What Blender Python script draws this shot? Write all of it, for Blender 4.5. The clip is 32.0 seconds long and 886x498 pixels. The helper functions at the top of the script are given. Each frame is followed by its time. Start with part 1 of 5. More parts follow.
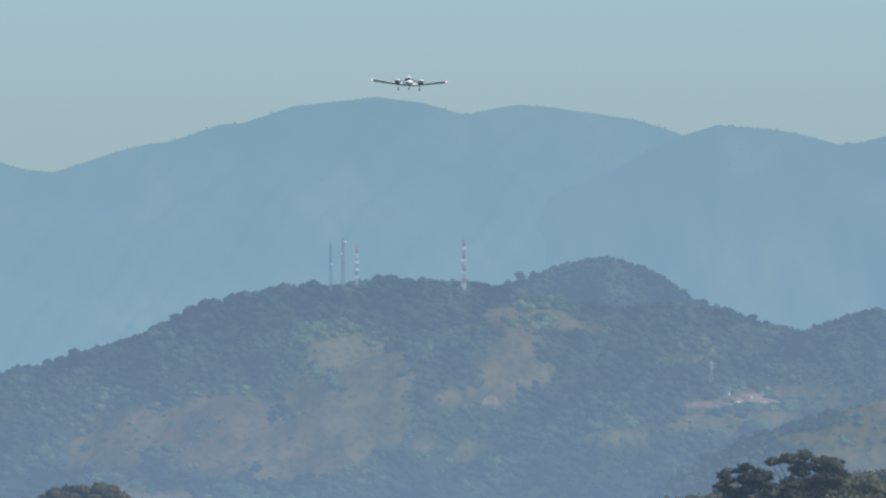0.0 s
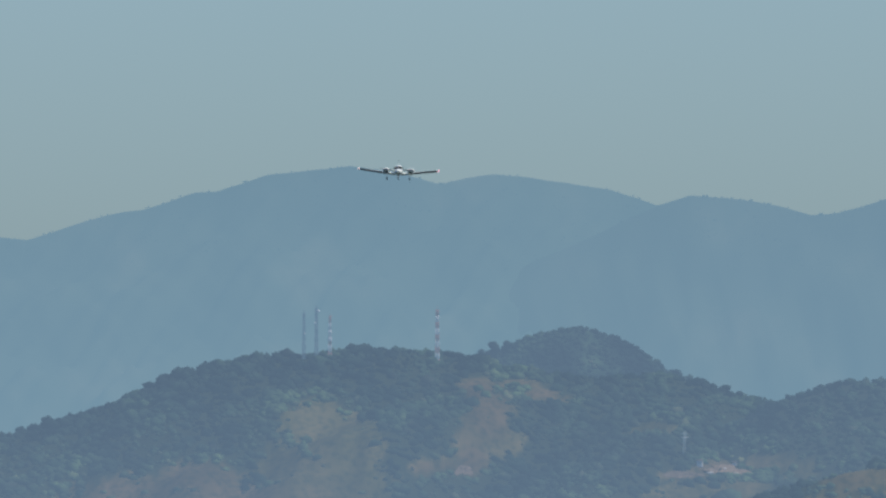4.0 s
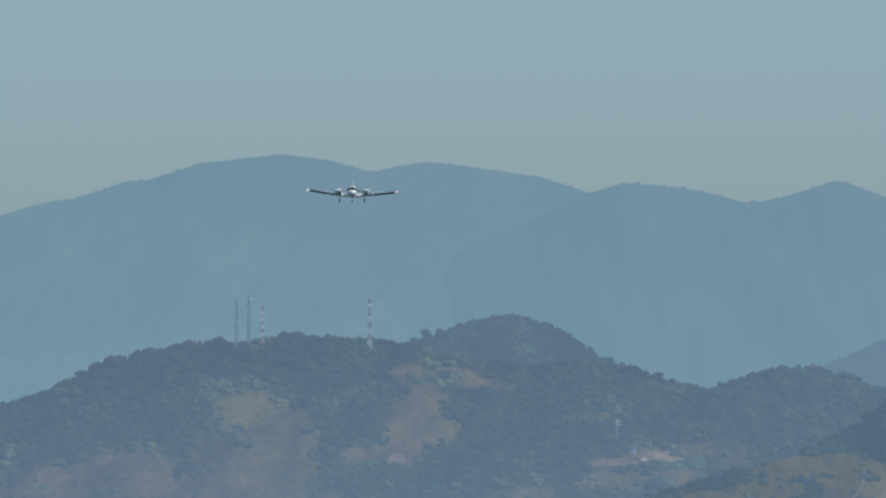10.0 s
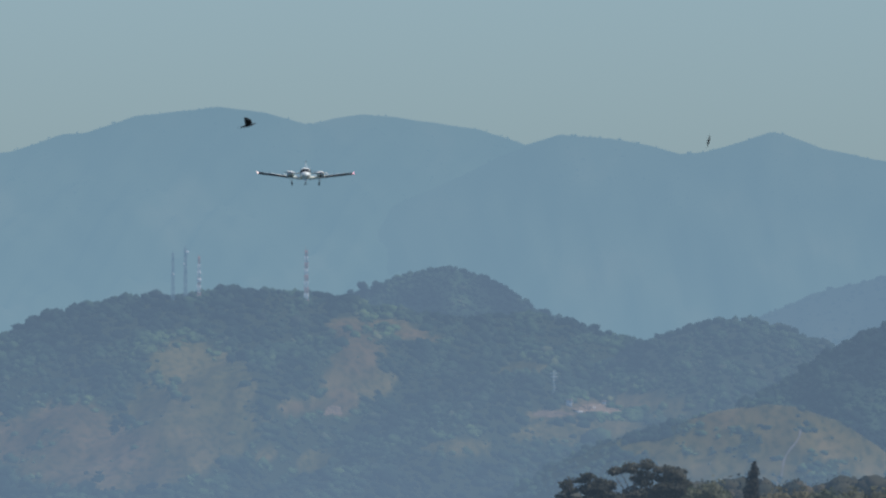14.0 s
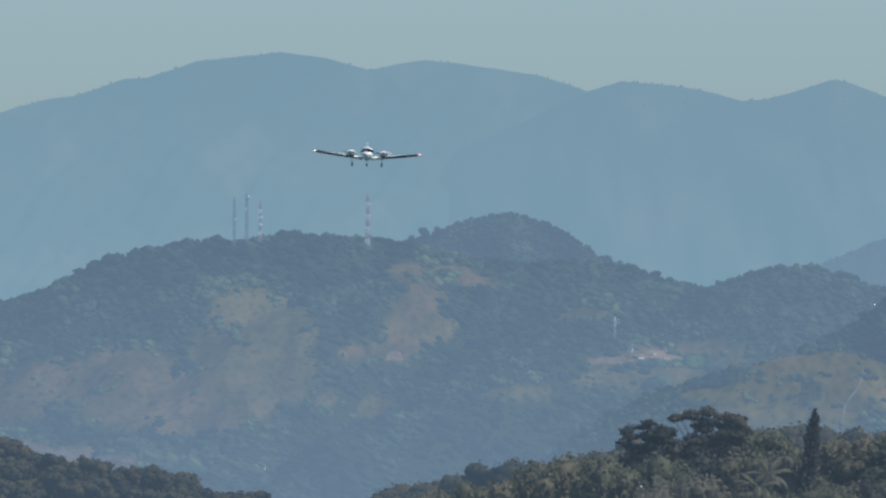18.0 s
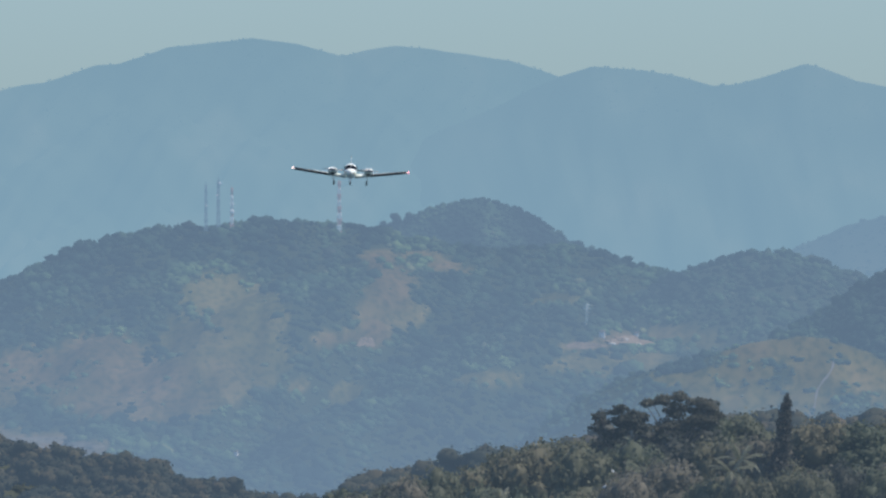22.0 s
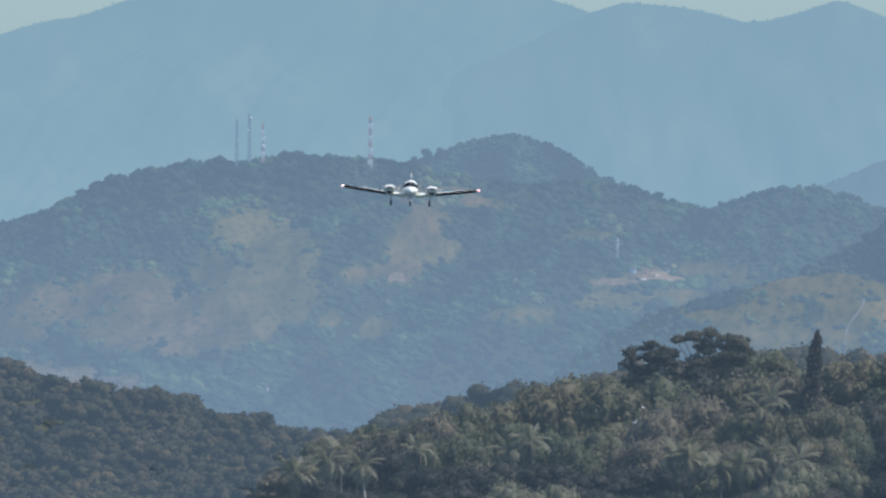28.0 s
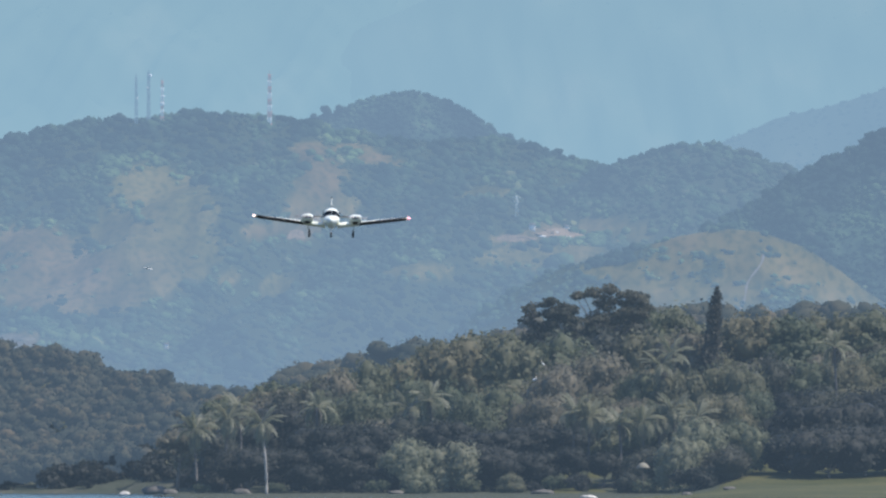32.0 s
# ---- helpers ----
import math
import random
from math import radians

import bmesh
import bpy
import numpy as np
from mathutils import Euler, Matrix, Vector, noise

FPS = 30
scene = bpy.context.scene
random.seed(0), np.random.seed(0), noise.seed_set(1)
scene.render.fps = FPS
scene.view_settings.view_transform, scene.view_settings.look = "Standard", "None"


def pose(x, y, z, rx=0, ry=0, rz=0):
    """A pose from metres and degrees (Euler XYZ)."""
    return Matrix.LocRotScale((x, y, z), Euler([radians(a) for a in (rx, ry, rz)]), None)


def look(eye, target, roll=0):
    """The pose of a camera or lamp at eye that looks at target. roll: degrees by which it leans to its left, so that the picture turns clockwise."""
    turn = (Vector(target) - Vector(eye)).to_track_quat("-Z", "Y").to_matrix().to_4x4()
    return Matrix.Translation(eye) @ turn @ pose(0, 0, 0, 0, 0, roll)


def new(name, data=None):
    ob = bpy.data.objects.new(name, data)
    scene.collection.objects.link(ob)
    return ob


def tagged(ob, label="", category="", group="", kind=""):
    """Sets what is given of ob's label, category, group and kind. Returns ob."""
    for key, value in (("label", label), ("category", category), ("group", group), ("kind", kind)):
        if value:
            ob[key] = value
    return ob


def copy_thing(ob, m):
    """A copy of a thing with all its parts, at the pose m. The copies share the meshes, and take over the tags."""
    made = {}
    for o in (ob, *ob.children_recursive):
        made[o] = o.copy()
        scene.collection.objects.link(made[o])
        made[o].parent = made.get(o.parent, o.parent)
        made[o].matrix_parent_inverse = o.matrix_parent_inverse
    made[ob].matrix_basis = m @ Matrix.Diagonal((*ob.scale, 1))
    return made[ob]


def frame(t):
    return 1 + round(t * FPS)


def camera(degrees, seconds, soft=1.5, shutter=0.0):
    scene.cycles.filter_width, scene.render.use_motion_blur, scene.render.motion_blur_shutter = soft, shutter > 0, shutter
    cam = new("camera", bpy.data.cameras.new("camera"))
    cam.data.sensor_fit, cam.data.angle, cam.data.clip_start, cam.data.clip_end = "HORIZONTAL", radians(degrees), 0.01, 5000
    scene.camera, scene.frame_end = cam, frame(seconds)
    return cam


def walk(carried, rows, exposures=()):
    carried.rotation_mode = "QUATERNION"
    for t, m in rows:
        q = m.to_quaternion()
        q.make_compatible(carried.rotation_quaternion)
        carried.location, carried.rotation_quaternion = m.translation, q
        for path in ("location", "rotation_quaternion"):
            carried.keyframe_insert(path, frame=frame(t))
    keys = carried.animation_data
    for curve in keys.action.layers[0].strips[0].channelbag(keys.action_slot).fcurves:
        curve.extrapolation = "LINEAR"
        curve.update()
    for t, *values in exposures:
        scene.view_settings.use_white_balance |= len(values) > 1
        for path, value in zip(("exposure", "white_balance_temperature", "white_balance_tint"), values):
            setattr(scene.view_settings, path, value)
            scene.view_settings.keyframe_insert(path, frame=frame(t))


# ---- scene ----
# A long lens on a knoll by the bay follows a small twin on its approach, over the woods on the far shore and the hills behind them.
# Places are told by bearings from the eye: u to the right and v downwards, in steps of 1/LENS radian.
LENS, EYE, LEVEL = 28067.0, 8.0, 781.0


def there(u, v, d):
    """The place d metres off (along y) on the bearing u, v."""
    return Vector(((u - 784.0) / LENS * d, d, EYE + (LEVEL - v) / LENS * d))


def aim(u, v, lean):
    return look((0, 0, EYE), there(u, v, 2000.0), lean)


cam = camera(3.2, 32.0, soft=2.5, shutter=0.15)
PATH = [
    (0, 440.1, 146.5, -0.10), (0.3, 442.7, 124.6, -0.08), (0.5, 443.3, 100.0, -0.07), (0.8, 434.4, 62.5, -0.02),
    (1, 435.8, 46.2, 0.01), (1.3, 448.5, 29.4, -0.05), (1.5, 460.8, 16.0, -0.09), (2, 476.7, 5.7, 0.06),
    (2.5, 467.1, 16.4, -0.15), (4.5, 490.5, 23.8, 0.18), (4.8, 508.3, 1.6, 0.09), (5, 513.7, -4.5, 0.04),
    (5.5, 488.8, -7.8, 0.13), (6, 509.6, 3.5, 0.05), (6.5, 524.1, 25.8, 0.18), (7, 532.5, 20.3, 0.13),
    (7.5, 551.3, 33.6, 0.08), (8, 597.4, 37.4, 0.07), (8.5, 608.6, 36.0, 0.06), (9, 627.2, 42.3, 0.02),
    (9.5, 599.8, 49.7, 0.00), (10, 606.7, 45.0, 0.01), (10.5, 643.6, 25.2, 0.04), (11, 634.7, 27.1, 0.11),
    (11.5, 630.0, 26.5, 0.07), (11.8, 659.7, 14.1, 0.02), (12, 691.8, -7.3, -0.00), (12.3, 707.7, -14.7, -0.03),
    (12.5, 707.6, -9.7, -0.04), (12.8, 693.1, 28.0, -0.02), (13, 679.6, 62.8, -0.01), (13.3, 665.8, 98.0, -0.09),
    (13.5, 671.8, 113.4, -0.15), (14, 719.1, 129.8, -0.13), (14.5, 717.5, 144.4, 0.03), (16.5, 777.5, 187.1, 0.03),
    (17, 715.4, 188.4, -0.03), (17.2, 678.2, 187.5, -0.01), (17.5, 619.9, 200.8, 0.02), (17.8, 602.3, 221.6, 0.06),
    (18, 610.5, 225.2, 0.09), (18.3, 649.5, 222.1, 0.04), (18.5, 685.2, 221.0, 0.00), (19, 731.3, 223.6, -0.05),
    (19.5, 708.6, 216.0, -0.01), (20, 716.8, 223.6, -0.07), (20.5, 729.7, 253.6, -0.06), (21, 746.5, 232.5, -0.05),
    (21.5, 735.3, 244.0, -0.15), (21.8, 691.0, 251.3, -0.10), (22, 660.6, 250.8, -0.06), (22.3, 632.4, 255.9, -0.03),
    (22.5, 619.9, 255.2, -0.02), (23, 623.8, 262.7, -0.09), (23.5, 634.0, 274.1, -0.09), (24, 604.6, 277.2, -0.11),
    (24.5, 580.0, 275.9, 0.01), (25, 562.9, 289.3, -0.08), (25.5, 547.0, 300.9, -0.03), (27.5, 611.5, 320.2, 0.08),
    (28, 606.2, 365.0, 0.11), (28.3, 625.5, 402.2, 0.08), (28.5, 640.3, 417.3, 0.06), (28.8, 665.8, 426.1, 0.04),
    (29, 684.8, 414.0, 0.03), (29.5, 716.3, 416.2, -0.02), (29.8, 748.7, 417.2, 0.01), (30, 765.3, 420.4, 0.02),
    (30.5, 777.7, 422.3, 0.01), (31, 793.3, 428.2, 0.04), (31.5, 792.5, 427.1, 0.09), (32, 784.0, 441.0, -0.01),
]
walk(cam, [(t, aim(u, v, lean)) for t, u, v, lean in PATH], exposures=[(0, -0.14, 6430, 15), (2, -0.37, 6420, 15), (6, -0.51, 6410, 14.5), (12, -0.51, 6410, 15), (19, -0.28, 6450, 15), (25, -0.14, 6470, 15), (28, -0.05, 6480, 15), (32, 0.15, 6480, 15)])

# ---- sky and sun ----
SUN_UP, SUN_TURN = 56.0, 106.0  # degrees above the level, and clockwise from the way the camera faces
world = bpy.data.worlds.new("sky")
scene.world = world
world.use_nodes = True
wn = world.node_tree.nodes
wl = world.node_tree.links
sky = wn.new("ShaderNodeTexSky")
sky.sky_type, sky.sun_disc = "NISHITA", False
sky.sun_elevation, sky.sun_rotation = radians(SUN_UP), radians(SUN_TURN)
sky.air_density, sky.dust_density, sky.ozone_density, sky.altitude = 1.0, 1.2, 2.0, 0.0
tint = wn.new("ShaderNodeMix")
tint.data_type, tint.blend_type = "RGBA", "MULTIPLY"
tint.inputs[0].default_value = 1.0
tint.inputs[7].default_value = (1.02, 1.36, 1.69, 1)
wl.new(sky.outputs[0], tint.inputs[6])
wl.new(tint.outputs[2], wn["Background"].inputs[0])
wn["Background"].inputs[1].default_value = 0.10
sun = new("sun", bpy.data.lights.new("sun", "SUN"))
sun.data.energy, sun.data.angle, sun.data.color = 5.0, radians(0.53), (1.0, 0.95, 0.86)
up, turn = radians(SUN_UP), radians(SUN_TURN)
SUNWARD = Vector((math.cos(up) * math.sin(turn), math.cos(up) * math.cos(turn), math.sin(up)))
sun.matrix_world = look(SUNWARD * 300.0, (0, 0, 0))


# ---- materials ----
def material(name, build):
    m = bpy.data.materials.new(name)
    m.use_nodes = True
    build(m.node_tree.nodes, m.node_tree.links, m.node_tree.nodes["Principled BSDF"])
    return m


def noise_tex(n, l, scale, detail=4.0, space="Object", fall=1.0):
    """fall: below 1 draws the pattern out along y, down the slopes."""
    c = n.new("ShaderNodeTexCoord")
    t = n.new("ShaderNodeTexNoise")
    t.inputs["Scale"].default_value, t.inputs["Detail"].default_value = scale, detail
    drawn = n.new("ShaderNodeMapping")
    drawn.inputs["Scale"].default_value = (1.0, fall, 1.0)
    l.new(c.outputs[space], drawn.inputs["Vector"])
    l.new(drawn.outputs[0], t.inputs["Vector"])
    return t


def ramp(n, l, source, *stops):
    r = n.new("ShaderNodeValToRGB")
    while len(r.color_ramp.elements) < len(stops):
        r.color_ramp.elements.new(0.5)
    for e, (at, col) in zip(r.color_ramp.elements, stops):
        e.position, e.color = at, (*col, 1)
    l.new(source, r.inputs[0])
    return r


def mix_colour(n, l, fac, a, b, blend="MIX"):
    m = n.new("ShaderNodeMix")
    m.data_type, m.blend_type = "RGBA", blend
    for socket, value in ((m.inputs[0], fac), (m.inputs[6], a), (m.inputs[7], b)):
        if isinstance(value, (int, float)):
            socket.default_value = value
        elif isinstance(value, tuple):
            socket.default_value = (*value, 1)
        else:
            l.new(value, socket)
    return m.outputs[2]


def bump(n, l, p, height, strength, distance):
    b = n.new("ShaderNodeBump")
    b.inputs["Strength"].default_value, b.inputs["Distance"].default_value = strength, distance
    l.new(height, b.inputs["Height"])
    l.new(b.outputs[0], p.inputs["Normal"])


AIR, AIRLIGHT = (0.177, 0.283, 0.398), 1.25  # sunlit haze put as emission into the materials of all the distant land


def mix_haze(n, l, surface, veil, air=AIR):
    """Miles of haze mixed in as emission; veil: the share of light it replaces."""
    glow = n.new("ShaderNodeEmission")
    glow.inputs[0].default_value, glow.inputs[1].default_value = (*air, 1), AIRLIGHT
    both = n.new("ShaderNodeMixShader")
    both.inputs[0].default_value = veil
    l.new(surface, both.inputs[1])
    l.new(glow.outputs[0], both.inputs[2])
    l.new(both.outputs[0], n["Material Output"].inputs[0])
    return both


# share of haze mixed as glow into shore leaves, bark, ground and rock
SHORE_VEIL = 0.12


def plain(name, colour, rough=0.6, metal=0.0, vary=0.15, scale=2.0, coat=0.0, veil=0.0):
    def build(n, l, p):
        t = noise_tex(n, l, scale, 6)
        dark = tuple(c * (1 - vary) for c in colour)
        lite = tuple(min(1, c * (1 + vary)) for c in colour)
        l.new(ramp(n, l, t.outputs[0], (0.3, dark), (0.7, lite)).outputs[0], p.inputs["Base Color"])
        p.inputs["Roughness"].default_value, p.inputs["Metallic"].default_value = rough, metal
        p.inputs["Coat Weight"].default_value = coat
        bump(n, l, p, t.outputs[0], 0.1, 0.01)
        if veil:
            mix_haze(n, l, p.outputs[0], veil)
    return material(name, build)


def leafy(name, low, mid, high, rough=0.65, gloss=0.15):
    """Foliage: each tree has its own tone, each leaf clump another."""
    def build(n, l, p):
        info = n.new("ShaderNodeObjectInfo")
        geo = n.new("ShaderNodeNewGeometry")
        tone = ramp(n, l, info.outputs["Random"], (0.0, low), (0.5, mid), (1.0, high))
        leaf = ramp(n, l, geo.outputs["Random Per Island"], (0.0, (0.9, 0.91, 0.92)), (0.6, (1, 1, 1)), (1.0, (1.1, 1.08, 1.04)))
        col = mix_colour(n, l, 1.0, tone.outputs[0], leaf.outputs[0], "MULTIPLY")
        l.new(col, p.inputs["Base Color"])
        p.inputs["Roughness"].default_value = rough
        p.inputs["Specular IOR Level"].default_value = gloss
        thin = n.new("ShaderNodeBsdfTranslucent")
        l.new(col, thin.inputs[0])
        both = n.new("ShaderNodeAddShader")
        l.new(p.outputs[0], both.inputs[0])
        l.new(thin.outputs[0], both.inputs[1])
        mix_haze(n, l, both.outputs[0], SHORE_VEIL)
    return material(name, build)


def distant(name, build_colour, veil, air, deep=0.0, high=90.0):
    """Land of the distance backdrop: its own surface, with sunlit haze mixed in as glow."""
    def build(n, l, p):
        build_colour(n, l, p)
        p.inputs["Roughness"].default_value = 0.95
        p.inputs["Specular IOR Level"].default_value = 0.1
        both = mix_haze(n, l, p.outputs[0], veil, air)
        if deep:  # more haze is mixed in low down, as in the valley
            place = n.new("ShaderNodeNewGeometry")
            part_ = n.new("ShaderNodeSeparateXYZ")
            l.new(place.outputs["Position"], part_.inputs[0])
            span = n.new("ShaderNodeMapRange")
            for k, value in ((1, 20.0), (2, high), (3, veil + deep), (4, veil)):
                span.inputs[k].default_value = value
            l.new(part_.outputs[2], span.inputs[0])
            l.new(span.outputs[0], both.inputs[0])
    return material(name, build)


def meadow_colour(n, l, p):
    big = noise_tex(n, l, 0.07, 6, fall=0.13)
    fine = noise_tex(n, l, 0.55, 6, fall=0.2)
    cover = n.new("ShaderNodeAttribute")
    cover.attribute_name = "woodland"
    parched = n.new("ShaderNodeAttribute")
    parched.attribute_name = "parched"
    lush = ramp(n, l, big.outputs[0], (0.38, (0.080, 0.079, 0.026)), (0.5, (0.116, 0.106, 0.034)), (0.62, (0.155, 0.130, 0.050)))
    dry = ramp(n, l, big.outputs[0], (0.38, (0.088, 0.062, 0.030)), (0.5, (0.130, 0.084, 0.042)), (0.62, (0.182, 0.116, 0.062)))
    field = mix_colour(n, l, parched.outputs["Fac"], lush.outputs[0], dry.outputs[0])
    spots_ = ramp(n, l, fine.outputs[0], (0.36, (0.5, 0.6, 0.56)), (0.5, (0.95, 0.97, 0.95)), (0.66, (1.15, 1.1, 1.05)))
    grass = mix_colour(n, l, 1.0, field, spots_.outputs[0], "MULTIPLY")
    l.new(mix_colour(n, l, cover.outputs["Fac"], grass, (0.032, 0.045, 0.025)), p.inputs["Base Color"])


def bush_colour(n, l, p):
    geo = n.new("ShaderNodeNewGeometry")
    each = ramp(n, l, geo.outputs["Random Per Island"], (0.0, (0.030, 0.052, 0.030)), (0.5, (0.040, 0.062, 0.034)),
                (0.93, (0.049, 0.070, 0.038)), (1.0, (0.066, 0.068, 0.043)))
    # noise drawn downslope paints sunlit ribs and dark ravines into the crowns
    ravine_tone = ramp(n, l, noise_tex(n, l, 0.075, 5, fall=0.13).outputs[0], (0.40, (0.30, 0.40, 0.50)), (0.5, (1, 1, 1)), (0.60, (1.75, 1.72, 1.42)))
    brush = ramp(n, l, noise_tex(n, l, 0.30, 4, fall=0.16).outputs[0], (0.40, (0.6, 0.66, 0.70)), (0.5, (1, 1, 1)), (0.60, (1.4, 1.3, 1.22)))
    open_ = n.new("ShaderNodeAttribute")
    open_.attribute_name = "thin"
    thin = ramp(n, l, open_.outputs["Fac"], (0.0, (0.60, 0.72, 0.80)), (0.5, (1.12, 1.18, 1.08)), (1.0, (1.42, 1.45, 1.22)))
    both = mix_colour(n, l, 1.0, ravine_tone.outputs[0], mix_colour(n, l, 1.0, brush.outputs[0], thin.outputs[0], "MULTIPLY"), "MULTIPLY")
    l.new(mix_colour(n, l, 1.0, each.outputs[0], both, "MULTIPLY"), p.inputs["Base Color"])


def ridge_colour(n, l, p):
    big = noise_tex(n, l, 0.03, 8, fall=0.2)
    woods = ramp(n, l, big.outputs[0], (0.3, (0.02, 0.03, 0.02)), (0.55, (0.06, 0.07, 0.04)), (0.75, (0.14, 0.12, 0.07)))
    l.new(woods.outputs[0], p.inputs["Base Color"])


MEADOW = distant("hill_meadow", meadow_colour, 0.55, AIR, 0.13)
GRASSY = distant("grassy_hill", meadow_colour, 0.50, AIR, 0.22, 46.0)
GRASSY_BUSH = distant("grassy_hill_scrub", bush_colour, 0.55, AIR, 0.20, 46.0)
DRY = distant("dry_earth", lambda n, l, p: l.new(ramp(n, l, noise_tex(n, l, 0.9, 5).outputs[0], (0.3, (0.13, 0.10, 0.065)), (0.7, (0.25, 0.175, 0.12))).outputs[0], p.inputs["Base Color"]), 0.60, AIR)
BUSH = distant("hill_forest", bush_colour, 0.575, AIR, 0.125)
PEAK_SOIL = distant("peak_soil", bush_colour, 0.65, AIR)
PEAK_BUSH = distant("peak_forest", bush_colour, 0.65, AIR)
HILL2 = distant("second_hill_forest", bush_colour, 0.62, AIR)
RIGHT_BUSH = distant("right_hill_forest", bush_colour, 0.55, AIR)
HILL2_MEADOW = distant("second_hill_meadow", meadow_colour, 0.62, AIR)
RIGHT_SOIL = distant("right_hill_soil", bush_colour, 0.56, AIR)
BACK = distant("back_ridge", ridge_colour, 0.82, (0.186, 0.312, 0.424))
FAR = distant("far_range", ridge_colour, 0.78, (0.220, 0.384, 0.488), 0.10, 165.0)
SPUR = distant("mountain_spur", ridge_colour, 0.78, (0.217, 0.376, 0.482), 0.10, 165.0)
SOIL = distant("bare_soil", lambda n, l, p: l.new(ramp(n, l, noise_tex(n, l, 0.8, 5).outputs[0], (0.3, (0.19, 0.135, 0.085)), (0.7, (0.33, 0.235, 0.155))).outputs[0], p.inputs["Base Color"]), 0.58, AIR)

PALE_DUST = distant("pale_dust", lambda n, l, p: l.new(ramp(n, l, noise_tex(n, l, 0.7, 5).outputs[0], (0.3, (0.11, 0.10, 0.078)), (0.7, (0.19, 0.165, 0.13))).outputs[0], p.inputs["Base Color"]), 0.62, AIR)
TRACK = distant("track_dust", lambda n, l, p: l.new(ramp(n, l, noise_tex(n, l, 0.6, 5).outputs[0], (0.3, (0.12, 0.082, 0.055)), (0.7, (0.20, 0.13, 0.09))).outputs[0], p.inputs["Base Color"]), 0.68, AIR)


def flat_colour(colour):
    def build(n, l, p):
        t = noise_tex(n, l, 3.0, 4)
        l.new(ramp(n, l, t.outputs[0], (0.3, tuple(c * 0.85 for c in colour)), (0.7, colour)).outputs[0], p.inputs["Base Color"])
    return build


def headland_colour(n, l, p):
    geo = n.new("ShaderNodeNewGeometry")
    t = noise_tex(n, l, 0.09, 4)
    each = ramp(n, l, geo.outputs["Random Per Island"], (0.0, (0.042, 0.042, 0.025)), (0.7, (0.050, 0.048, 0.029)), (1.0, (0.061, 0.053, 0.033)))
    stand_ = ramp(n, l, t.outputs[0], (0.38, (0.58, 0.68, 0.70)), (0.5, (1.0, 0.98, 0.92)), (0.62, (1.45, 1.22, 1.02)))
    l.new(mix_colour(n, l, 1.0, each.outputs[0], stand_.outputs[0], "MULTIPLY"), p.inputs["Base Color"])


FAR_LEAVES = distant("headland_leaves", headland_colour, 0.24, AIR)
# masts and houses also get haze mixed into their materials as glow
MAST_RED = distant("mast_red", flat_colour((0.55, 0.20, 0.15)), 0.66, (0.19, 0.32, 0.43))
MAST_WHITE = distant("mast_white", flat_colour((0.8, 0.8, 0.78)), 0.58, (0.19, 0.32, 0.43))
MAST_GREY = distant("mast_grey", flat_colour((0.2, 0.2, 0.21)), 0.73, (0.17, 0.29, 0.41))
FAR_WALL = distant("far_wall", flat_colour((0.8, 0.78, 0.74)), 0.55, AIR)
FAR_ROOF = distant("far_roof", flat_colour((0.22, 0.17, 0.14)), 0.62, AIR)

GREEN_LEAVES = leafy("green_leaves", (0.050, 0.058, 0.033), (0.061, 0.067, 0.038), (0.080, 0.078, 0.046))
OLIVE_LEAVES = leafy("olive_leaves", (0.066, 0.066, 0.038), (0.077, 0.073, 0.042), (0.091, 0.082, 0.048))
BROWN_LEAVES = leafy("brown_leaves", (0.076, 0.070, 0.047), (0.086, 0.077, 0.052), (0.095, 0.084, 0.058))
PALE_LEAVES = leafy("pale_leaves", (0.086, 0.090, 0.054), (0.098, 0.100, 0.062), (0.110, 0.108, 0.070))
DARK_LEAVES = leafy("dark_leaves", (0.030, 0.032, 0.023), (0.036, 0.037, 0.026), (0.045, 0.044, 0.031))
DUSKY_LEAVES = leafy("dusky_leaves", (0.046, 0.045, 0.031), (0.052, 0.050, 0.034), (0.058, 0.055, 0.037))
# near-black leaves, the grove's shade put into their colour
SHADE_DARK_LEAVES = leafy("shade_dark_leaves", (0.016, 0.018, 0.014), (0.021, 0.022, 0.017), (0.027, 0.027, 0.021))
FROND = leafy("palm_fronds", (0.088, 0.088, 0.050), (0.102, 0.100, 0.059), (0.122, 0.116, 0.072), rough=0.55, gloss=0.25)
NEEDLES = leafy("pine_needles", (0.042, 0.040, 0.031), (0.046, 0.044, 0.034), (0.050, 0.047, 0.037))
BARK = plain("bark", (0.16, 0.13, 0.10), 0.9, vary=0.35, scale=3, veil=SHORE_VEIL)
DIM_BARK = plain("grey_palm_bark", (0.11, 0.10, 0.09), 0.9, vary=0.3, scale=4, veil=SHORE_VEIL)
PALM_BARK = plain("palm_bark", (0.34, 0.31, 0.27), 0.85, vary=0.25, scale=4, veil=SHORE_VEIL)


def lawn_build(n, l, p):
    big = noise_tex(n, l, 0.06, 5)
    fine = noise_tex(n, l, 1.5, 6)
    grass = ramp(n, l, big.outputs[0], (0.35, (0.055, 0.06, 0.024)), (0.65, (0.095, 0.092, 0.038)))
    worn = ramp(n, l, fine.outputs[0], (0.4, (0.75, 0.8, 0.75)), (0.62, (1.2, 1.1, 1.0)))
    l.new(mix_colour(n, l, 1.0, grass.outputs[0], worn.outputs[0], "MULTIPLY"), p.inputs["Base Color"])
    p.inputs["Roughness"].default_value = 0.9
    p.inputs["Specular IOR Level"].default_value = 0.08
    bump(n, l, p, fine.outputs[0], 0.5, 0.15)
    mix_haze(n, l, p.outputs[0], SHORE_VEIL)


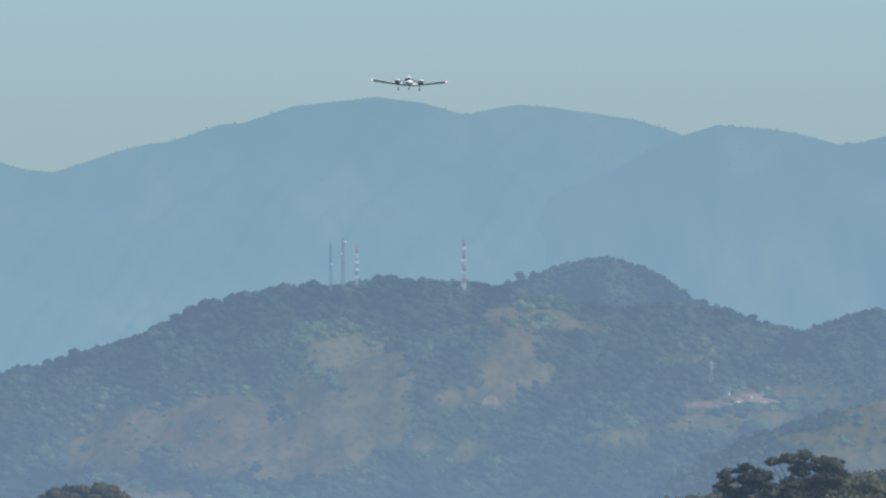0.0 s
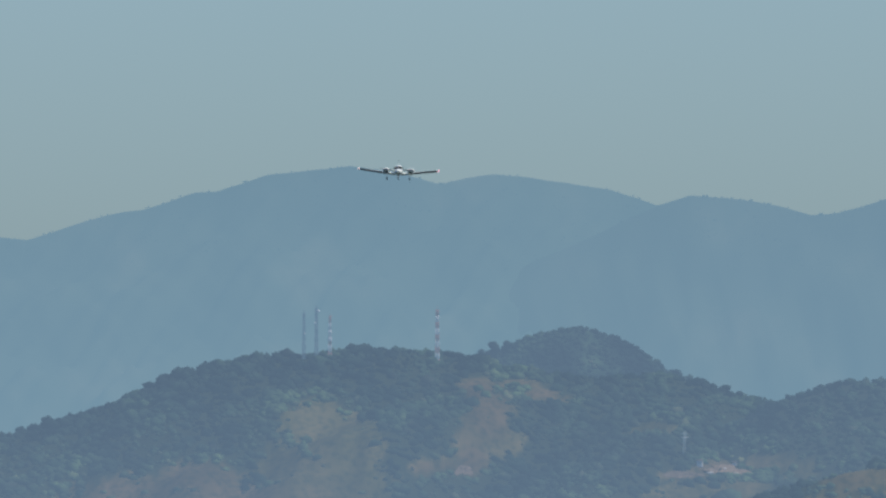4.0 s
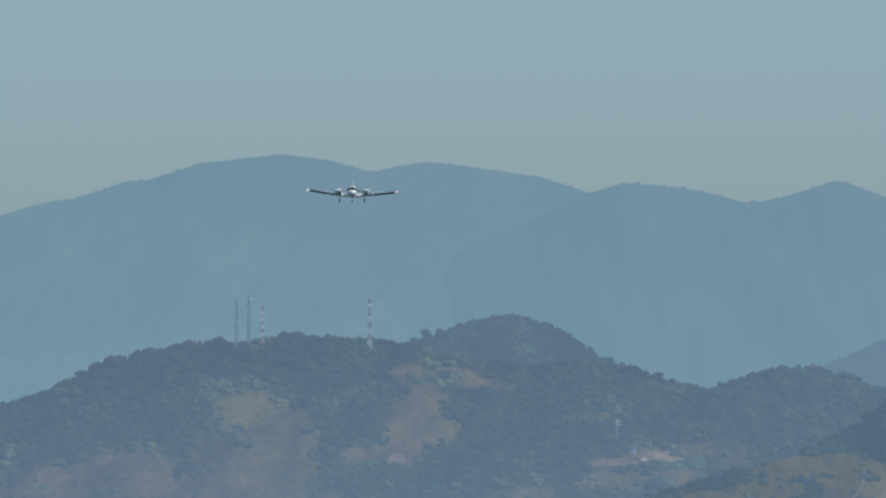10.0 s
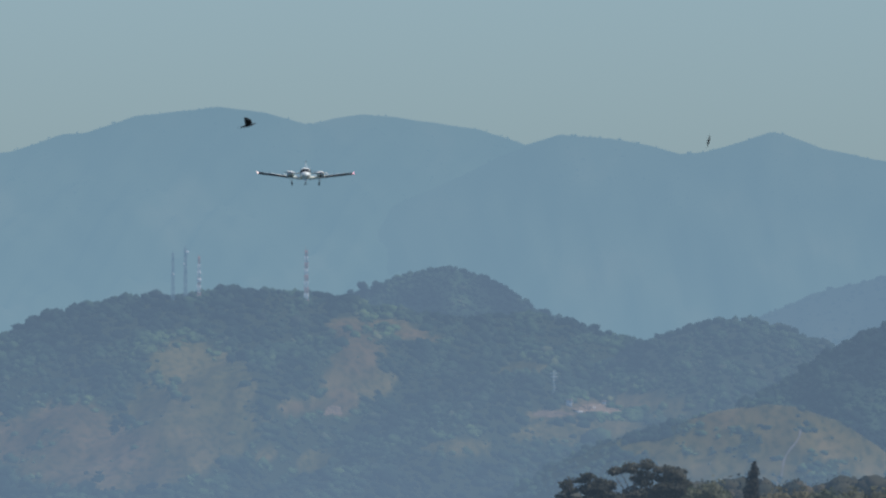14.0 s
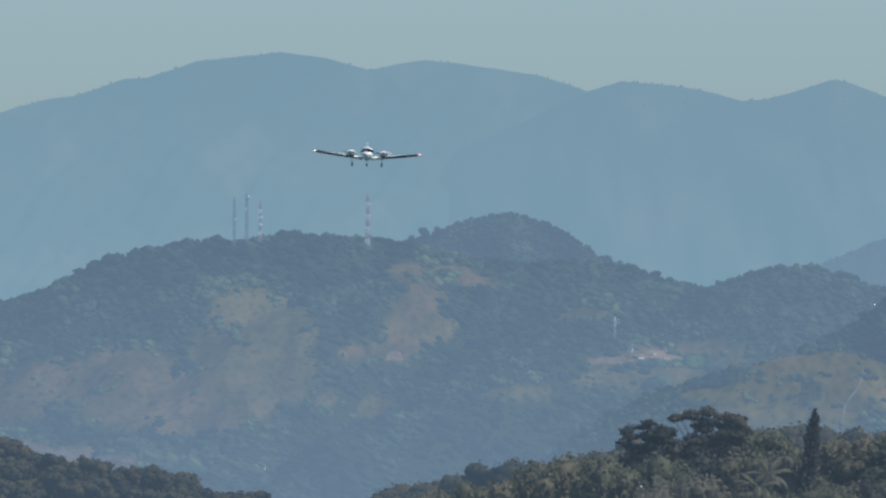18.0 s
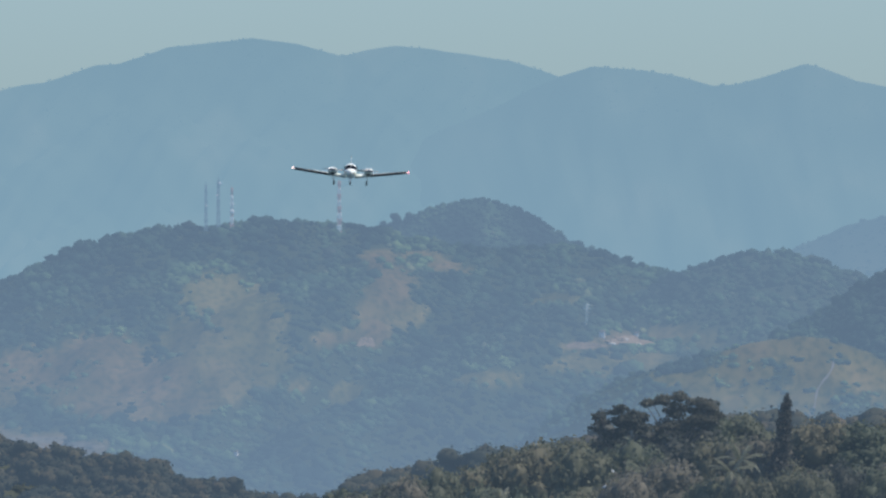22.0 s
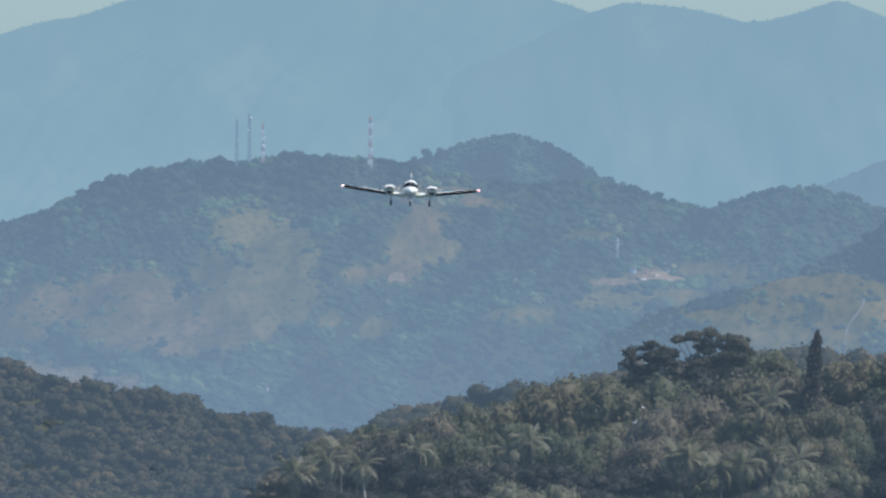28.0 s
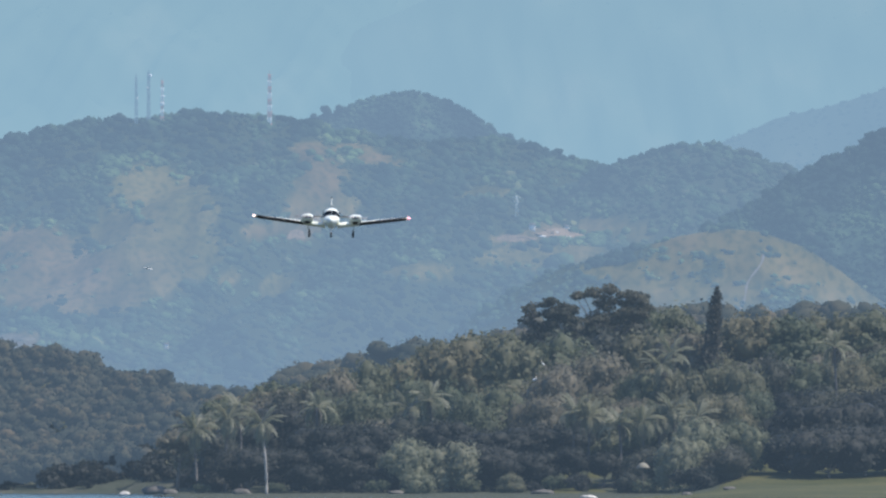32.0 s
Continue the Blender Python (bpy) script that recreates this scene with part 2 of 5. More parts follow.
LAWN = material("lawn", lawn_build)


def water_build(n, l, p):
    t = noise_tex(n, l, 0.5, 6)
    p.inputs["Base Color"].default_value = (0.03, 0.06, 0.07, 1)
    p.inputs["Roughness"].default_value = 0.12
    bump(n, l, p, t.outputs[0], 0.4, 0.2)


def litter_build(n, l, p):
    big = noise_tex(n, l, 0.09, 5)
    fine = noise_tex(n, l, 2.0, 6)
    earth = ramp(n, l, big.outputs[0], (0.3, (0.045, 0.055, 0.034)), (0.55, (0.066, 0.070, 0.046)), (0.75, (0.095, 0.088, 0.064)))
    grit = ramp(n, l, fine.outputs[0], (0.4, (0.7, 0.7, 0.7)), (0.62, (1.2, 1.2, 1.2)))
    l.new(mix_colour(n, l, 1.0, earth.outputs[0], grit.outputs[0], "MULTIPLY"), p.inputs["Base Color"])
    p.inputs["Roughness"].default_value = 0.95
    p.inputs["Specular IOR Level"].default_value = 0.08
    bump(n, l, p, fine.outputs[0], 0.6, 0.2)
    mix_haze(n, l, p.outputs[0], SHORE_VEIL)


LITTER = material("leaf_litter", litter_build)
WATER = material("water", water_build)
ROCK = plain("shore_rock", (0.10, 0.088, 0.072), 0.9, vary=0.35, scale=1.2, veil=SHORE_VEIL)
PALE_ROCK = plain("pale_rock", (0.46, 0.43, 0.38), 0.85, vary=0.2, scale=1.5, veil=SHORE_VEIL)
WHITE_PAINT = plain("white_paint", (0.82, 0.845, 0.745), 0.42, vary=0.03, scale=1.5, coat=0.08)
RED_PAINT = plain("red_paint", (0.55, 0.035, 0.03), 0.3, vary=0.08, coat=0.4)
BOOT = plain("black_rubber", (0.012, 0.012, 0.013), 0.55, vary=0.3)
GREY_METAL = plain("grey_metal", (0.35, 0.35, 0.36), 0.4, 0.8)
STRUT = plain("strut_grey", (0.42, 0.42, 0.43), 0.5, vary=0.1)
DARK_METAL = plain("dark_metal", (0.05, 0.05, 0.055), 0.45, 0.5)
TYRE = plain("tyre", (0.018, 0.018, 0.018), 0.9, vary=0.3)
DARK_GLASS = plain("tinted_glass", (0.012, 0.016, 0.02), 0.22, vary=0.1)
FEATHER_DARK = plain("dark_feathers", (0.018, 0.016, 0.016), 0.8, vary=0.3, scale=20)
FEATHER_BROWN = plain("brown_feathers", (0.036, 0.027, 0.022), 0.8, vary=0.4, scale=20)
FEATHER_PALE = plain("pale_feathers", (0.17, 0.13, 0.095), 0.8, vary=0.2, scale=20)
FEATHER_WHITE = plain("white_feathers", (0.85, 0.85, 0.83), 0.75, vary=0.06, scale=20)
BEAK = plain("yellow_beak", (0.6, 0.4, 0.06), 0.5)


DARK_GLASS.node_tree.nodes["Principled BSDF"].inputs["Specular IOR Level"].default_value = 0.06


def lamp_glow(name, colour, power):
    def build(n, l, p):
        p.inputs["Base Color"].default_value = (*colour, 1)
        p.inputs["Emission Color"].default_value = (*colour, 1)
        p.inputs["Emission Strength"].default_value = power
    return material(name, build)


LAMP = lamp_glow("tip_light", (1.0, 0.75, 0.65), 1.8)
RED_LAMP = lamp_glow("red_tip_light", (1.0, 0.42, 0.48), 1.6)


# ---- mesh helpers ----
def mesh_of(name, verts, faces, mat, smooth=True):
    me = bpy.data.meshes.new(name)
    me.from_pydata([tuple(v) for v in verts] if not isinstance(verts, np.ndarray) else verts.tolist(), [],
                   faces.tolist() if isinstance(faces, np.ndarray) else faces)
    me.materials.append(mat)
    if smooth:
        me.polygons.foreach_set("use_smooth", [True] * len(me.polygons))
    me.update()
    return me


def part(name, bm, mat, parent=None, label=""):
    """One mesh object of a bmesh (or of ready mesh data), under its thing."""
    if isinstance(bm, bmesh.types.BMesh):
        me = bpy.data.meshes.new(name)
        bmesh.ops.recalc_face_normals(bm, faces=bm.faces)
        bm.to_mesh(me)
        bm.free()
        me.materials.append(mat)
        me.polygons.foreach_set("use_smooth", [True] * len(me.polygons))
    else:
        me = bm
    ob = new(name, me)
    ob.parent = parent
    if label:
        tagged(ob, label)
    return ob


def rings(loops, closed=True, caps=True):
    """A skin over rings of points, all of one count."""
    bm = bmesh.new()
    vs = [[bm.verts.new(p) for p in ring] for ring in loops]
    for a, b in zip(vs, vs[1:]):
        k = len(a)
        for i in range(k if closed else k - 1):
            j = (i + 1) % k
            bm.faces.new((a[i], a[j], b[j], b[i]))
    if caps and closed:
        bm.faces.new(list(reversed(vs[0])))
        bm.faces.new(vs[-1])
    return bm


def tube(points, radii, sides=8):
    loops = []
    for i, p in enumerate(points):
        a, b = Vector(points[max(0, i - 1)]), Vector(points[min(len(points) - 1, i + 1)])
        q = (b - a).to_track_quat("Z", "Y")
        r = radii[i] if isinstance(radii, (list, tuple)) else radii
        loops.append([Vector(p) + q @ Vector((r * math.cos(6.28319 * s / sides), r * math.sin(6.28319 * s / sides), 0)) for s in range(sides)])
    return rings(loops)


def block(x, y, z, sx, sy, sz, edge=0.02):
    bm = bmesh.new()
    bmesh.ops.create_cube(bm, size=1.0, matrix=Matrix.Translation((x, y, z)) @ Matrix.Diagonal((sx, sy, sz, 1)))
    if edge:
        bmesh.ops.bevel(bm, geom=bm.edges[:], offset=edge, segments=2, affect="EDGES")
    return bm


def oval(y, cx, cz, w, h, sides=20, square=2.0):
    """A ring in the plane y, w wide and h high; square above 2 fills its corners."""
    out = []
    for s in range(sides):
        a = 6.283185 * s / sides
        c, d = math.cos(a), math.sin(a)
        out.append(Vector((cx + w / 2 * math.copysign(abs(c) ** (2 / square), c), y, cz + h / 2 * math.copysign(abs(d) ** (2 / square), d))))
    return out


def line(xs, ys):
    return lambda x: np.interp(x, xs, ys)


def smooth_step(a, b, x):
    s = np.clip((x - a) / (b - a), 0, 1)
    return s * s * (3 - 2 * s)


def ripple(x, y, seed, *octaves):
    """Rolling unevenness: sums of waves, each octave (length, height)."""
    r = np.random.RandomState(seed)
    z = np.zeros_like(x, dtype=float)
    for length, height in octaves:
        for k in range(4):
            a, ph = r.uniform(0, 6.283, 2)
            z = z + height / 2 * np.sin((x * math.cos(a) + y * math.sin(a)) * 6.283 / (length * r.uniform(0.7, 1.4)) + ph)
    return z


def sheet(name, xs, ys, zfun, mat):
    X, Y = np.meshgrid(xs, ys)
    Z = zfun(X, Y)
    nx, ny = len(xs), len(ys)
    verts = np.stack([X.ravel(), Y.ravel(), Z.ravel()], 1)
    i = (np.arange(ny - 1)[:, None] * nx + np.arange(nx - 1)[None, :]).ravel()
    faces = np.stack([i, i + 1, i + nx + 1, i + nx], 1)
    return new(name, mesh_of(name, verts, faces, mat))


# ---- ground ----
SHORE = line([-400, -49, -46, -38, 30, 400], [2466, 2466, 2440, 2250, 2215, 2215])
GROVE = line([-60, -48, -40, -28, -15, 2, 20, 36, 60, 90], [1, 5, 7, 9.4, 12.6, 14.8, 18.7, 21, 20.5, 19.5])
LEFT = line([-150, -118, -109, -100, -93, -84, -72, -64, -56, -48, -40, -20], [12, 17.5, 21.8, 24.0, 23.0, 20.8, 19.2, 17.0, 13.8, 9.6, 5.0, 0])


def ground_z(x, y):
    knoll = 6.3 * np.exp(-((x * x + y * y) / 90.0 ** 2))
    grove = GROVE(x) * smooth_step(2385, 2590, y) * (1 - smooth_step(2680, 3100, y))
    left = LEFT(x) * smooth_step(2475, 2860, y) * (1 - smooth_step(2950, 3200, y))
    lawn = smooth_step(34, 48, x) * (1.3 * smooth_step(2230, 2370, y) + 3.3 * smooth_step(2366, 2432, y)) * (1 - smooth_step(2520, 2600, y))
    bay = -1.6 * smooth_step(0, 12, SHORE(x) - y) * smooth_step(1250, 1400, y)
    rough = ripple(x, y, 5, (60, 0.5), (17, 0.25)) * smooth_step(2380, 2460, y)
    return np.maximum(grove + left, lawn) + knoll + bay + rough


def spread(*spans):
    return np.unique(np.concatenate([np.linspace(a, b, k) for a, b, k in spans]))


ground = sheet("ground", spread((-3500, -220, 14), (-220, 140, 120), (140, 3500, 14)),
               spread((-600, 2100, 40), (2100, 3250, 180), (3250, 6000, 16)), ground_z, LITTER)
tagged(ground, "dark leaf-strewn land by a bay, rising under the woods", kind="structure")
water = sheet("water", np.linspace(-500, 300, 9), np.linspace(1260, 2480, 13), lambda x, y: x * 0 - 0.12, WATER)
tagged(water, "calm pale bay water by the shore", kind="structure")
LAWN_EDGE = line([2216, 2300, 2400, 2475], [23, 30, 41, 45])
lawn = sheet("lawn", np.linspace(21, 160, 95), np.linspace(2216, 2475, 90), lambda x, y: ground_z(x, y) + 0.05 - 0.4 * (1 - smooth_step(0, 1.5, x - LAWN_EDGE(y) + 0.8 * np.sin(y * 0.11))), LAWN)
tagged(lawn, "sunlit mown green lawn sloping to the bay", kind="structure")
bank = sheet("lawn_bank", np.linspace(11, 27, 40), np.linspace(2384, 2446, 40), lambda x, y: ground_z(x, y) + 0.06 - 0.4 * (1 - smooth_step(0, 0.6, 1 - ((x - 19) / 7.5) ** 2 - ((y - 2415) / 28) ** 2 + 0.25 * np.sin(x * 1.1) * np.sin(y * 0.21))), LAWN)
tagged(bank, "strip of rough green grass under the palms", kind="structure")


# ---- hills of the distance ----
class Hill:
    """A ridge with a crest line, its slope facing the bay; z(x, y) is its surface."""

    def __init__(self, crest, top, foot, bend, seed, relief, fall=0.35):
        self.xs = [(u - 784.0) / LENS * top for u, v in crest]
        self.zs = [EYE + (LEVEL - v) / LENS * top for u, v in crest]
        self.top, self.foot, self.bend, self.seed, self.relief, self.fall = top, foot, bend, seed, relief, fall

    def z(self, x, y):
        s = (y - self.foot) / (self.top - self.foot)
        crest = np.interp(x, self.xs, self.zs)
        front = np.clip(s, 0, 1) ** self.bend
        behind = 1 - smooth_step(1.0, 1.6, s)
        uneven = ripple(x, y * self.fall, self.seed, *self.relief) * np.clip(4 * s * (1.02 - s), 0, 1)
        return -3 + (crest + 3) * front * behind + uneven

    def sheet(self, name, mat, label, nx=160, ny=60, clear=None):
        xs = np.linspace(self.xs[0], self.xs[-1], nx)
        ys = np.linspace(self.foot, self.top + 0.45 * (self.top - self.foot), ny)
        ob = tagged(sheet(name, xs, ys, self.z, mat), label, kind="structure")
        if clear:
            X, Y = np.meshgrid(xs, ys)
            u, v = self.bearing(X.ravel(), Y.ravel())
            bare = openness(u, v, clear)
            ob.data.attributes.new("woodland", "FLOAT", "POINT").data.foreach_set("value", (1 - smooth_step(-0.12, 0.12, bare)).astype(np.float32))
            dry = np.max([np.clip(1.6 - np.sqrt(((u - c[0]) / c[2]) ** 2 + ((v - c[1]) / c[3]) ** 2), 0, 1) * c[5] for c in clear], axis=0)
            ob.data.attributes.new("parched", "FLOAT", "POINT").data.foreach_set("value", dry.astype(np.float32))
        return ob

    def bearing(self, x, y):
        return 784 + x / y * LENS, LEVEL - (self.z(x, y) - EYE) / y * LENS


def ico(levels):
    bm = bmesh.new()
    bmesh.ops.create_icosphere(bm, subdivisions=levels, radius=1.0)
    v = np.array([p.co[:] for p in bm.verts])
    f = np.array([[q.index for q in p.verts] for p in bm.faces])
    bm.free()
    return v, f


def clumps(name, places, sizes, levels, mat, label, seed, tall=0.72, rough=0.25, thin=None):
    """Many small tree crowns in one mesh, each lumpy in its own way."""
    r = np.random.RandomState(seed)
    v, f = ico(levels)
    n = len(places)
    lump = 1 + rough * r.normal(size=(n, len(v), 1)).clip(-1.6, 1.6)
    a = r.uniform(0, 6.283, n)
    c, s = np.cos(a)[:, None], np.sin(a)[:, None]
    p = v[None] * lump
    q = np.stack([p[..., 0] * c - p[..., 1] * s, p[..., 0] * s + p[..., 1] * c, p[..., 2] * tall * r.uniform(0.75, 1.3, n)[:, None]], -1)
    q = q * sizes[:, None, None] + places[:, None, :]
    faces = (f[None] + (np.arange(n) * len(v))[:, None, None]).reshape(-1, 3)
    ob = new(name, mesh_of(name, q.reshape(-1, 3), faces, mat))
    if thin is not None:
        ob.data.attributes.new("thin", "FLOAT", "POINT").data.foreach_set("value", np.repeat(thin, len(v)).astype(np.float32))
    return tagged(ob, label, "forest", kind="stuff")


# ovals where dark woods and ravine shade are painted into the crowns
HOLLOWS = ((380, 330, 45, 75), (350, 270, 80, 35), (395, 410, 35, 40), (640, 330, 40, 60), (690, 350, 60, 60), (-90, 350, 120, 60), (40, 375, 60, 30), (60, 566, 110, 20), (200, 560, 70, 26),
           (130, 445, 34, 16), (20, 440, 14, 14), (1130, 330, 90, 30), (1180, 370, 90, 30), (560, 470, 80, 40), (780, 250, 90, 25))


def openness(u, v, clear):
    """Above 0 in the clearings: ovals (u, v, half width, half height, stray trees, dryness) with frayed edges."""
    edge = ripple(u, v * 1.3, 36, (64, 0.16), (27, 0.15), (11, 0.11))
    return np.max([1 - np.sqrt(((u - c[0]) / c[2]) ** 2 + ((v - c[1]) / c[3]) ** 2) for c in clear], axis=0) + edge


def hill_forest(hill, name, label, count, seed, size, mat, clear=(), levels=1, u_span=(-700, 2000), v_span=(-300, 720), stray=1.0):
    """Crowns over a hill but for its clearings, with stray bushes in those."""
    r = np.random.RandomState(seed)
    x = r.uniform(hill.xs[0], hill.xs[-1], count)
    s = 1.015 - r.uniform(0, 1, count) ** 1.1 * 0.93
    y = hill.foot + s * (hill.top - hill.foot)
    u, v = hill.bearing(x, y)
    ok = (u > u_span[0]) & (u < u_span[1]) & (v > v_span[0]) & (v < v_span[1])
    if clear:
        bare = openness(u, v, clear)
        lone = np.max([np.where(np.sqrt(((u - c[0]) / c[2]) ** 2 + ((v - c[1]) / c[3]) ** 2) < 1.2, c[4], 0) for c in clear], axis=0)
        bunch = ripple(u, v * 1.4, seed + 9, (46, 0.5), (17, 0.5)) > 0.55
        ok &= (bare < r.uniform(-0.06, 0.06, count)) | (bunch & (r.uniform(size=count) < lone * stray))
    x, y = x[ok], y[ok]
    thin = None
    if clear:  # woods thin and pale towards clearings; dark stands and ravine shade painted in ovals
        dark_oval = np.max([np.clip(1.7 - 1.4 * np.sqrt(((u - c[0]) / c[2]) ** 2 + ((v - c[1]) / c[3]) ** 2), 0, 1) for c in HOLLOWS], axis=0)
        thin = (smooth_step(-1.5, 0.1, bare + 0.6 * ripple(u, v, seed + 5, (120, 0.5), (45, 0.5))) * 0.85 * (1 - dark_oval))[ok]
    z = hill.z(x, y)
    big = (size[0] + (size[1] - size[0]) * r.uniform(0, 1, len(x)) ** 1.6) * (1 + 0.28 * ripple(x, y * 0.15, seed + 3, (22, 0.6), (9, 0.5)).clip(-1, 1.4)) * (1 + 0.3 * (r.uniform(size=len(x)) > 0.95))
    return clumps(name, np.stack([x, y, z + big * 0.22], 1), big, levels, mat, label, seed, thin=thin)


far_range = Hill([(-1100, 60), (-700, 40), (-480, -10), (-380, -22), (-323, -3), (-296, 4), (-250, 9), (-213, -3), (-146, -26), (-82, -42), (-45, -46), (47, -77),
                  (87, -79), (175, -108), (250, -117), (322, -125), (402, -115), (482, -92), (530, -104), (578, -110), (643, -104), (714, -94),
                  (784, -82), (830, -68), (865, -55), (924, -72), (980, -68), (1033, -62), (1085, -52), (1140, -38), (1179, -41), (1230, -53),
                  (1270, -66), (1300, -76), (1325, -72), (1391, -46), (1480, -28), (1600, -10), (2000, 30)], 4780, 4420, 0.75, 11, ((26, 3.5), (11, 1.6), (4, 0.5)))
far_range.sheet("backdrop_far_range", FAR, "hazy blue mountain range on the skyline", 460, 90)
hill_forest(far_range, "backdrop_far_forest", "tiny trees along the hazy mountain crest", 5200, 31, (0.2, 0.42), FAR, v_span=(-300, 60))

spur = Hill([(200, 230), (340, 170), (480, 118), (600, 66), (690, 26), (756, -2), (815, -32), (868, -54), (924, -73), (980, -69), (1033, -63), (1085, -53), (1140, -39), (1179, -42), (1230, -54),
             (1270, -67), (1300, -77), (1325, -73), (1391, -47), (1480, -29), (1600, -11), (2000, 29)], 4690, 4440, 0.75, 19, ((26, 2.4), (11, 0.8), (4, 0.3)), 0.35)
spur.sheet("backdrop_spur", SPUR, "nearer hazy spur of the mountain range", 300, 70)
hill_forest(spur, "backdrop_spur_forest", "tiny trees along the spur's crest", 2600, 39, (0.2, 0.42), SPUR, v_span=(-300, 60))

back_ridge = Hill([(1180, 330), (1230, 280), (1279, 251), (1328, 231), (1372, 210), (1465, 190), (1545, 164), (1700, 120), (2000, 60)],
                  4380, 4180, 0.9, 12, ((20, 1.6), (8, 0.8)))
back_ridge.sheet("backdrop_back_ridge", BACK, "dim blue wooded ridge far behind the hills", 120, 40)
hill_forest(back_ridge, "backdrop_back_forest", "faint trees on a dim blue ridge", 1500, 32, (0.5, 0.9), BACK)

second_hill = Hill([(930, 420), (1000, 335), (1061, 303), (1101, 287), (1189, 262), (1238, 257), (1296, 264), (1354, 283), (1411, 306), (1480, 345), (1700, 430)],
                   4000, 3800, 0.95, 13, ((18, 1.2), (7, 0.7)))
CLEAR_SECOND = ((1080, 402, 60, 17, 0.3, 0.3), (1126, 420, 40, 10, 0.3, 0.2))
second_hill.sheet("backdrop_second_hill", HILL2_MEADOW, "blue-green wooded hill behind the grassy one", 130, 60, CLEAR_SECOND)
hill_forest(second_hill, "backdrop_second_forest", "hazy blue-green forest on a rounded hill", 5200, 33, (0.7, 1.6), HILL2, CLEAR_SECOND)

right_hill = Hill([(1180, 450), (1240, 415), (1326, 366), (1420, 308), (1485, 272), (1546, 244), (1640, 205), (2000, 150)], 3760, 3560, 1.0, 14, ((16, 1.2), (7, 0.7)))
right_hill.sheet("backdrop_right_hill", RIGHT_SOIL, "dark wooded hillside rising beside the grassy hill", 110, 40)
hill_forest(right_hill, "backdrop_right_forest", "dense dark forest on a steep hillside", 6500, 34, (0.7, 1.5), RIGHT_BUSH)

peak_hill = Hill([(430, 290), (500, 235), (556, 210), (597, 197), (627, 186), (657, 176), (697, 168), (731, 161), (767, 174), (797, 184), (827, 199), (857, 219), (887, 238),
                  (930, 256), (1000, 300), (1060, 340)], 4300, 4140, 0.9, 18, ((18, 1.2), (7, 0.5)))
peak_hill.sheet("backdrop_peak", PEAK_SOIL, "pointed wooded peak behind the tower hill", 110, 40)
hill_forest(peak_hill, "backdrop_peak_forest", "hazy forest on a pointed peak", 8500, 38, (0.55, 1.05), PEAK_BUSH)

main_hill = Hill([(-1100, 520), (-700, 430), (-480, 395), (-322, 368), (-268, 358), (-222, 340), (-138, 320), (-61, 279), (6, 250), (59, 239), (134, 221),
                  (220, 216), (288, 214), (327, 204), (386, 204), (476, 210), (526, 217), (556, 218), (593, 233), (688, 250), (784, 253),
                  (880, 249), (949, 263), (999, 288), (1049, 299), (1078, 306), (1130, 345), (1200, 420), (1330, 520), (1700, 640)],
                 4120, 3420, 1.0, 15, ((40, 4.2), (17, 1.7), (7, 0.35)), 0.13)
CLEAR = ((222, 420, 66, 56, 0.25, 0.25), (268, 492, 74, 30, 0.15, 0.3), (268, 312, 42, 24, 0.15, 0.0), (300, 370, 84, 58, 0.12, 0.0), (300, 440, 92, 58, 0.15, 0.1), (338, 462, 44, 34, 0.15, 0.1), (262, 335, 60, 36, 0.25, 0.0), (486, 503, 30, 20, 0.05, 0.1), (403, 494, 22, 13, 0.05, 0.3), (235, 478, 105, 46, 0.12, 0.4),
         (60, 430, 82, 30, 0.35, 0.75), (110, 478, 120, 44, 0.2, 0.75), (-60, 462, 105, 40, 0.5, 0.75), (-160, 500, 80, 40, 0.6, 0.5), (60, 520, 90, 28, 0.5, 0.6), (180, 522, 80, 26, 0.3, 0.7), (150, 545, 60, 16, 0.5, 0.6),
         (548, 272, 38, 20, 0.25, 0.75), (572, 318, 42, 46, 0.45, 0.75), (540, 356, 34, 42, 0.45, 0.5), (590, 366, 36, 30, 0.5, 0.3), (540, 398, 30, 28, 0.3, 0.8), (462, 412, 34, 14, 0.5, 0.7), (505, 408, 34, 13, 0.5, 0.7),
         (620, 262, 50, 9, 0.3, 0.5), (665, 280, 36, 10, 0.3, 0.7), (700, 288, 18, 6, 0.3, 0.6),
         (990, 413, 66, 15, 0.05, 0.8), (925, 424, 66, 9, 0.3, 0.6), (1055, 393, 34, 13, 0.0, 0.5), (1085, 407, 38, 15, 0.0, 0.5), (1118, 421, 36, 14, 0.0, 0.5), (1150, 437, 32, 12, 0.0, 0.4), (294, 616, 12, 9, 0.0, 0.3), (930, 455, 90, 16, 0.8, 0.2), (1010, 446, 60, 14, 0.8, 0.3),
         (740, 478, 70, 12, 0.9, 0.2), (860, 340, 50, 10, 0.9, 0.1), (-60, 594, 90, 17, 0.0, 0.9), (14, 606, 70, 17, 0.0, 0.9), (-150, 575, 60, 14, 0.4, 0.6))
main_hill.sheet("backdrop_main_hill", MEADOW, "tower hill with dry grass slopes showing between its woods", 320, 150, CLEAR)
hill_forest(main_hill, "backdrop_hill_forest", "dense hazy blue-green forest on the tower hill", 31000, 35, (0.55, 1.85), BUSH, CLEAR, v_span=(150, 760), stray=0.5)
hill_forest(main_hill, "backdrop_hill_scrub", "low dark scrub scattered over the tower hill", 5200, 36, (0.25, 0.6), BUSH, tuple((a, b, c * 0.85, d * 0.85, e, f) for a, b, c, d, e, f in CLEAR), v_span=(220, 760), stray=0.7)

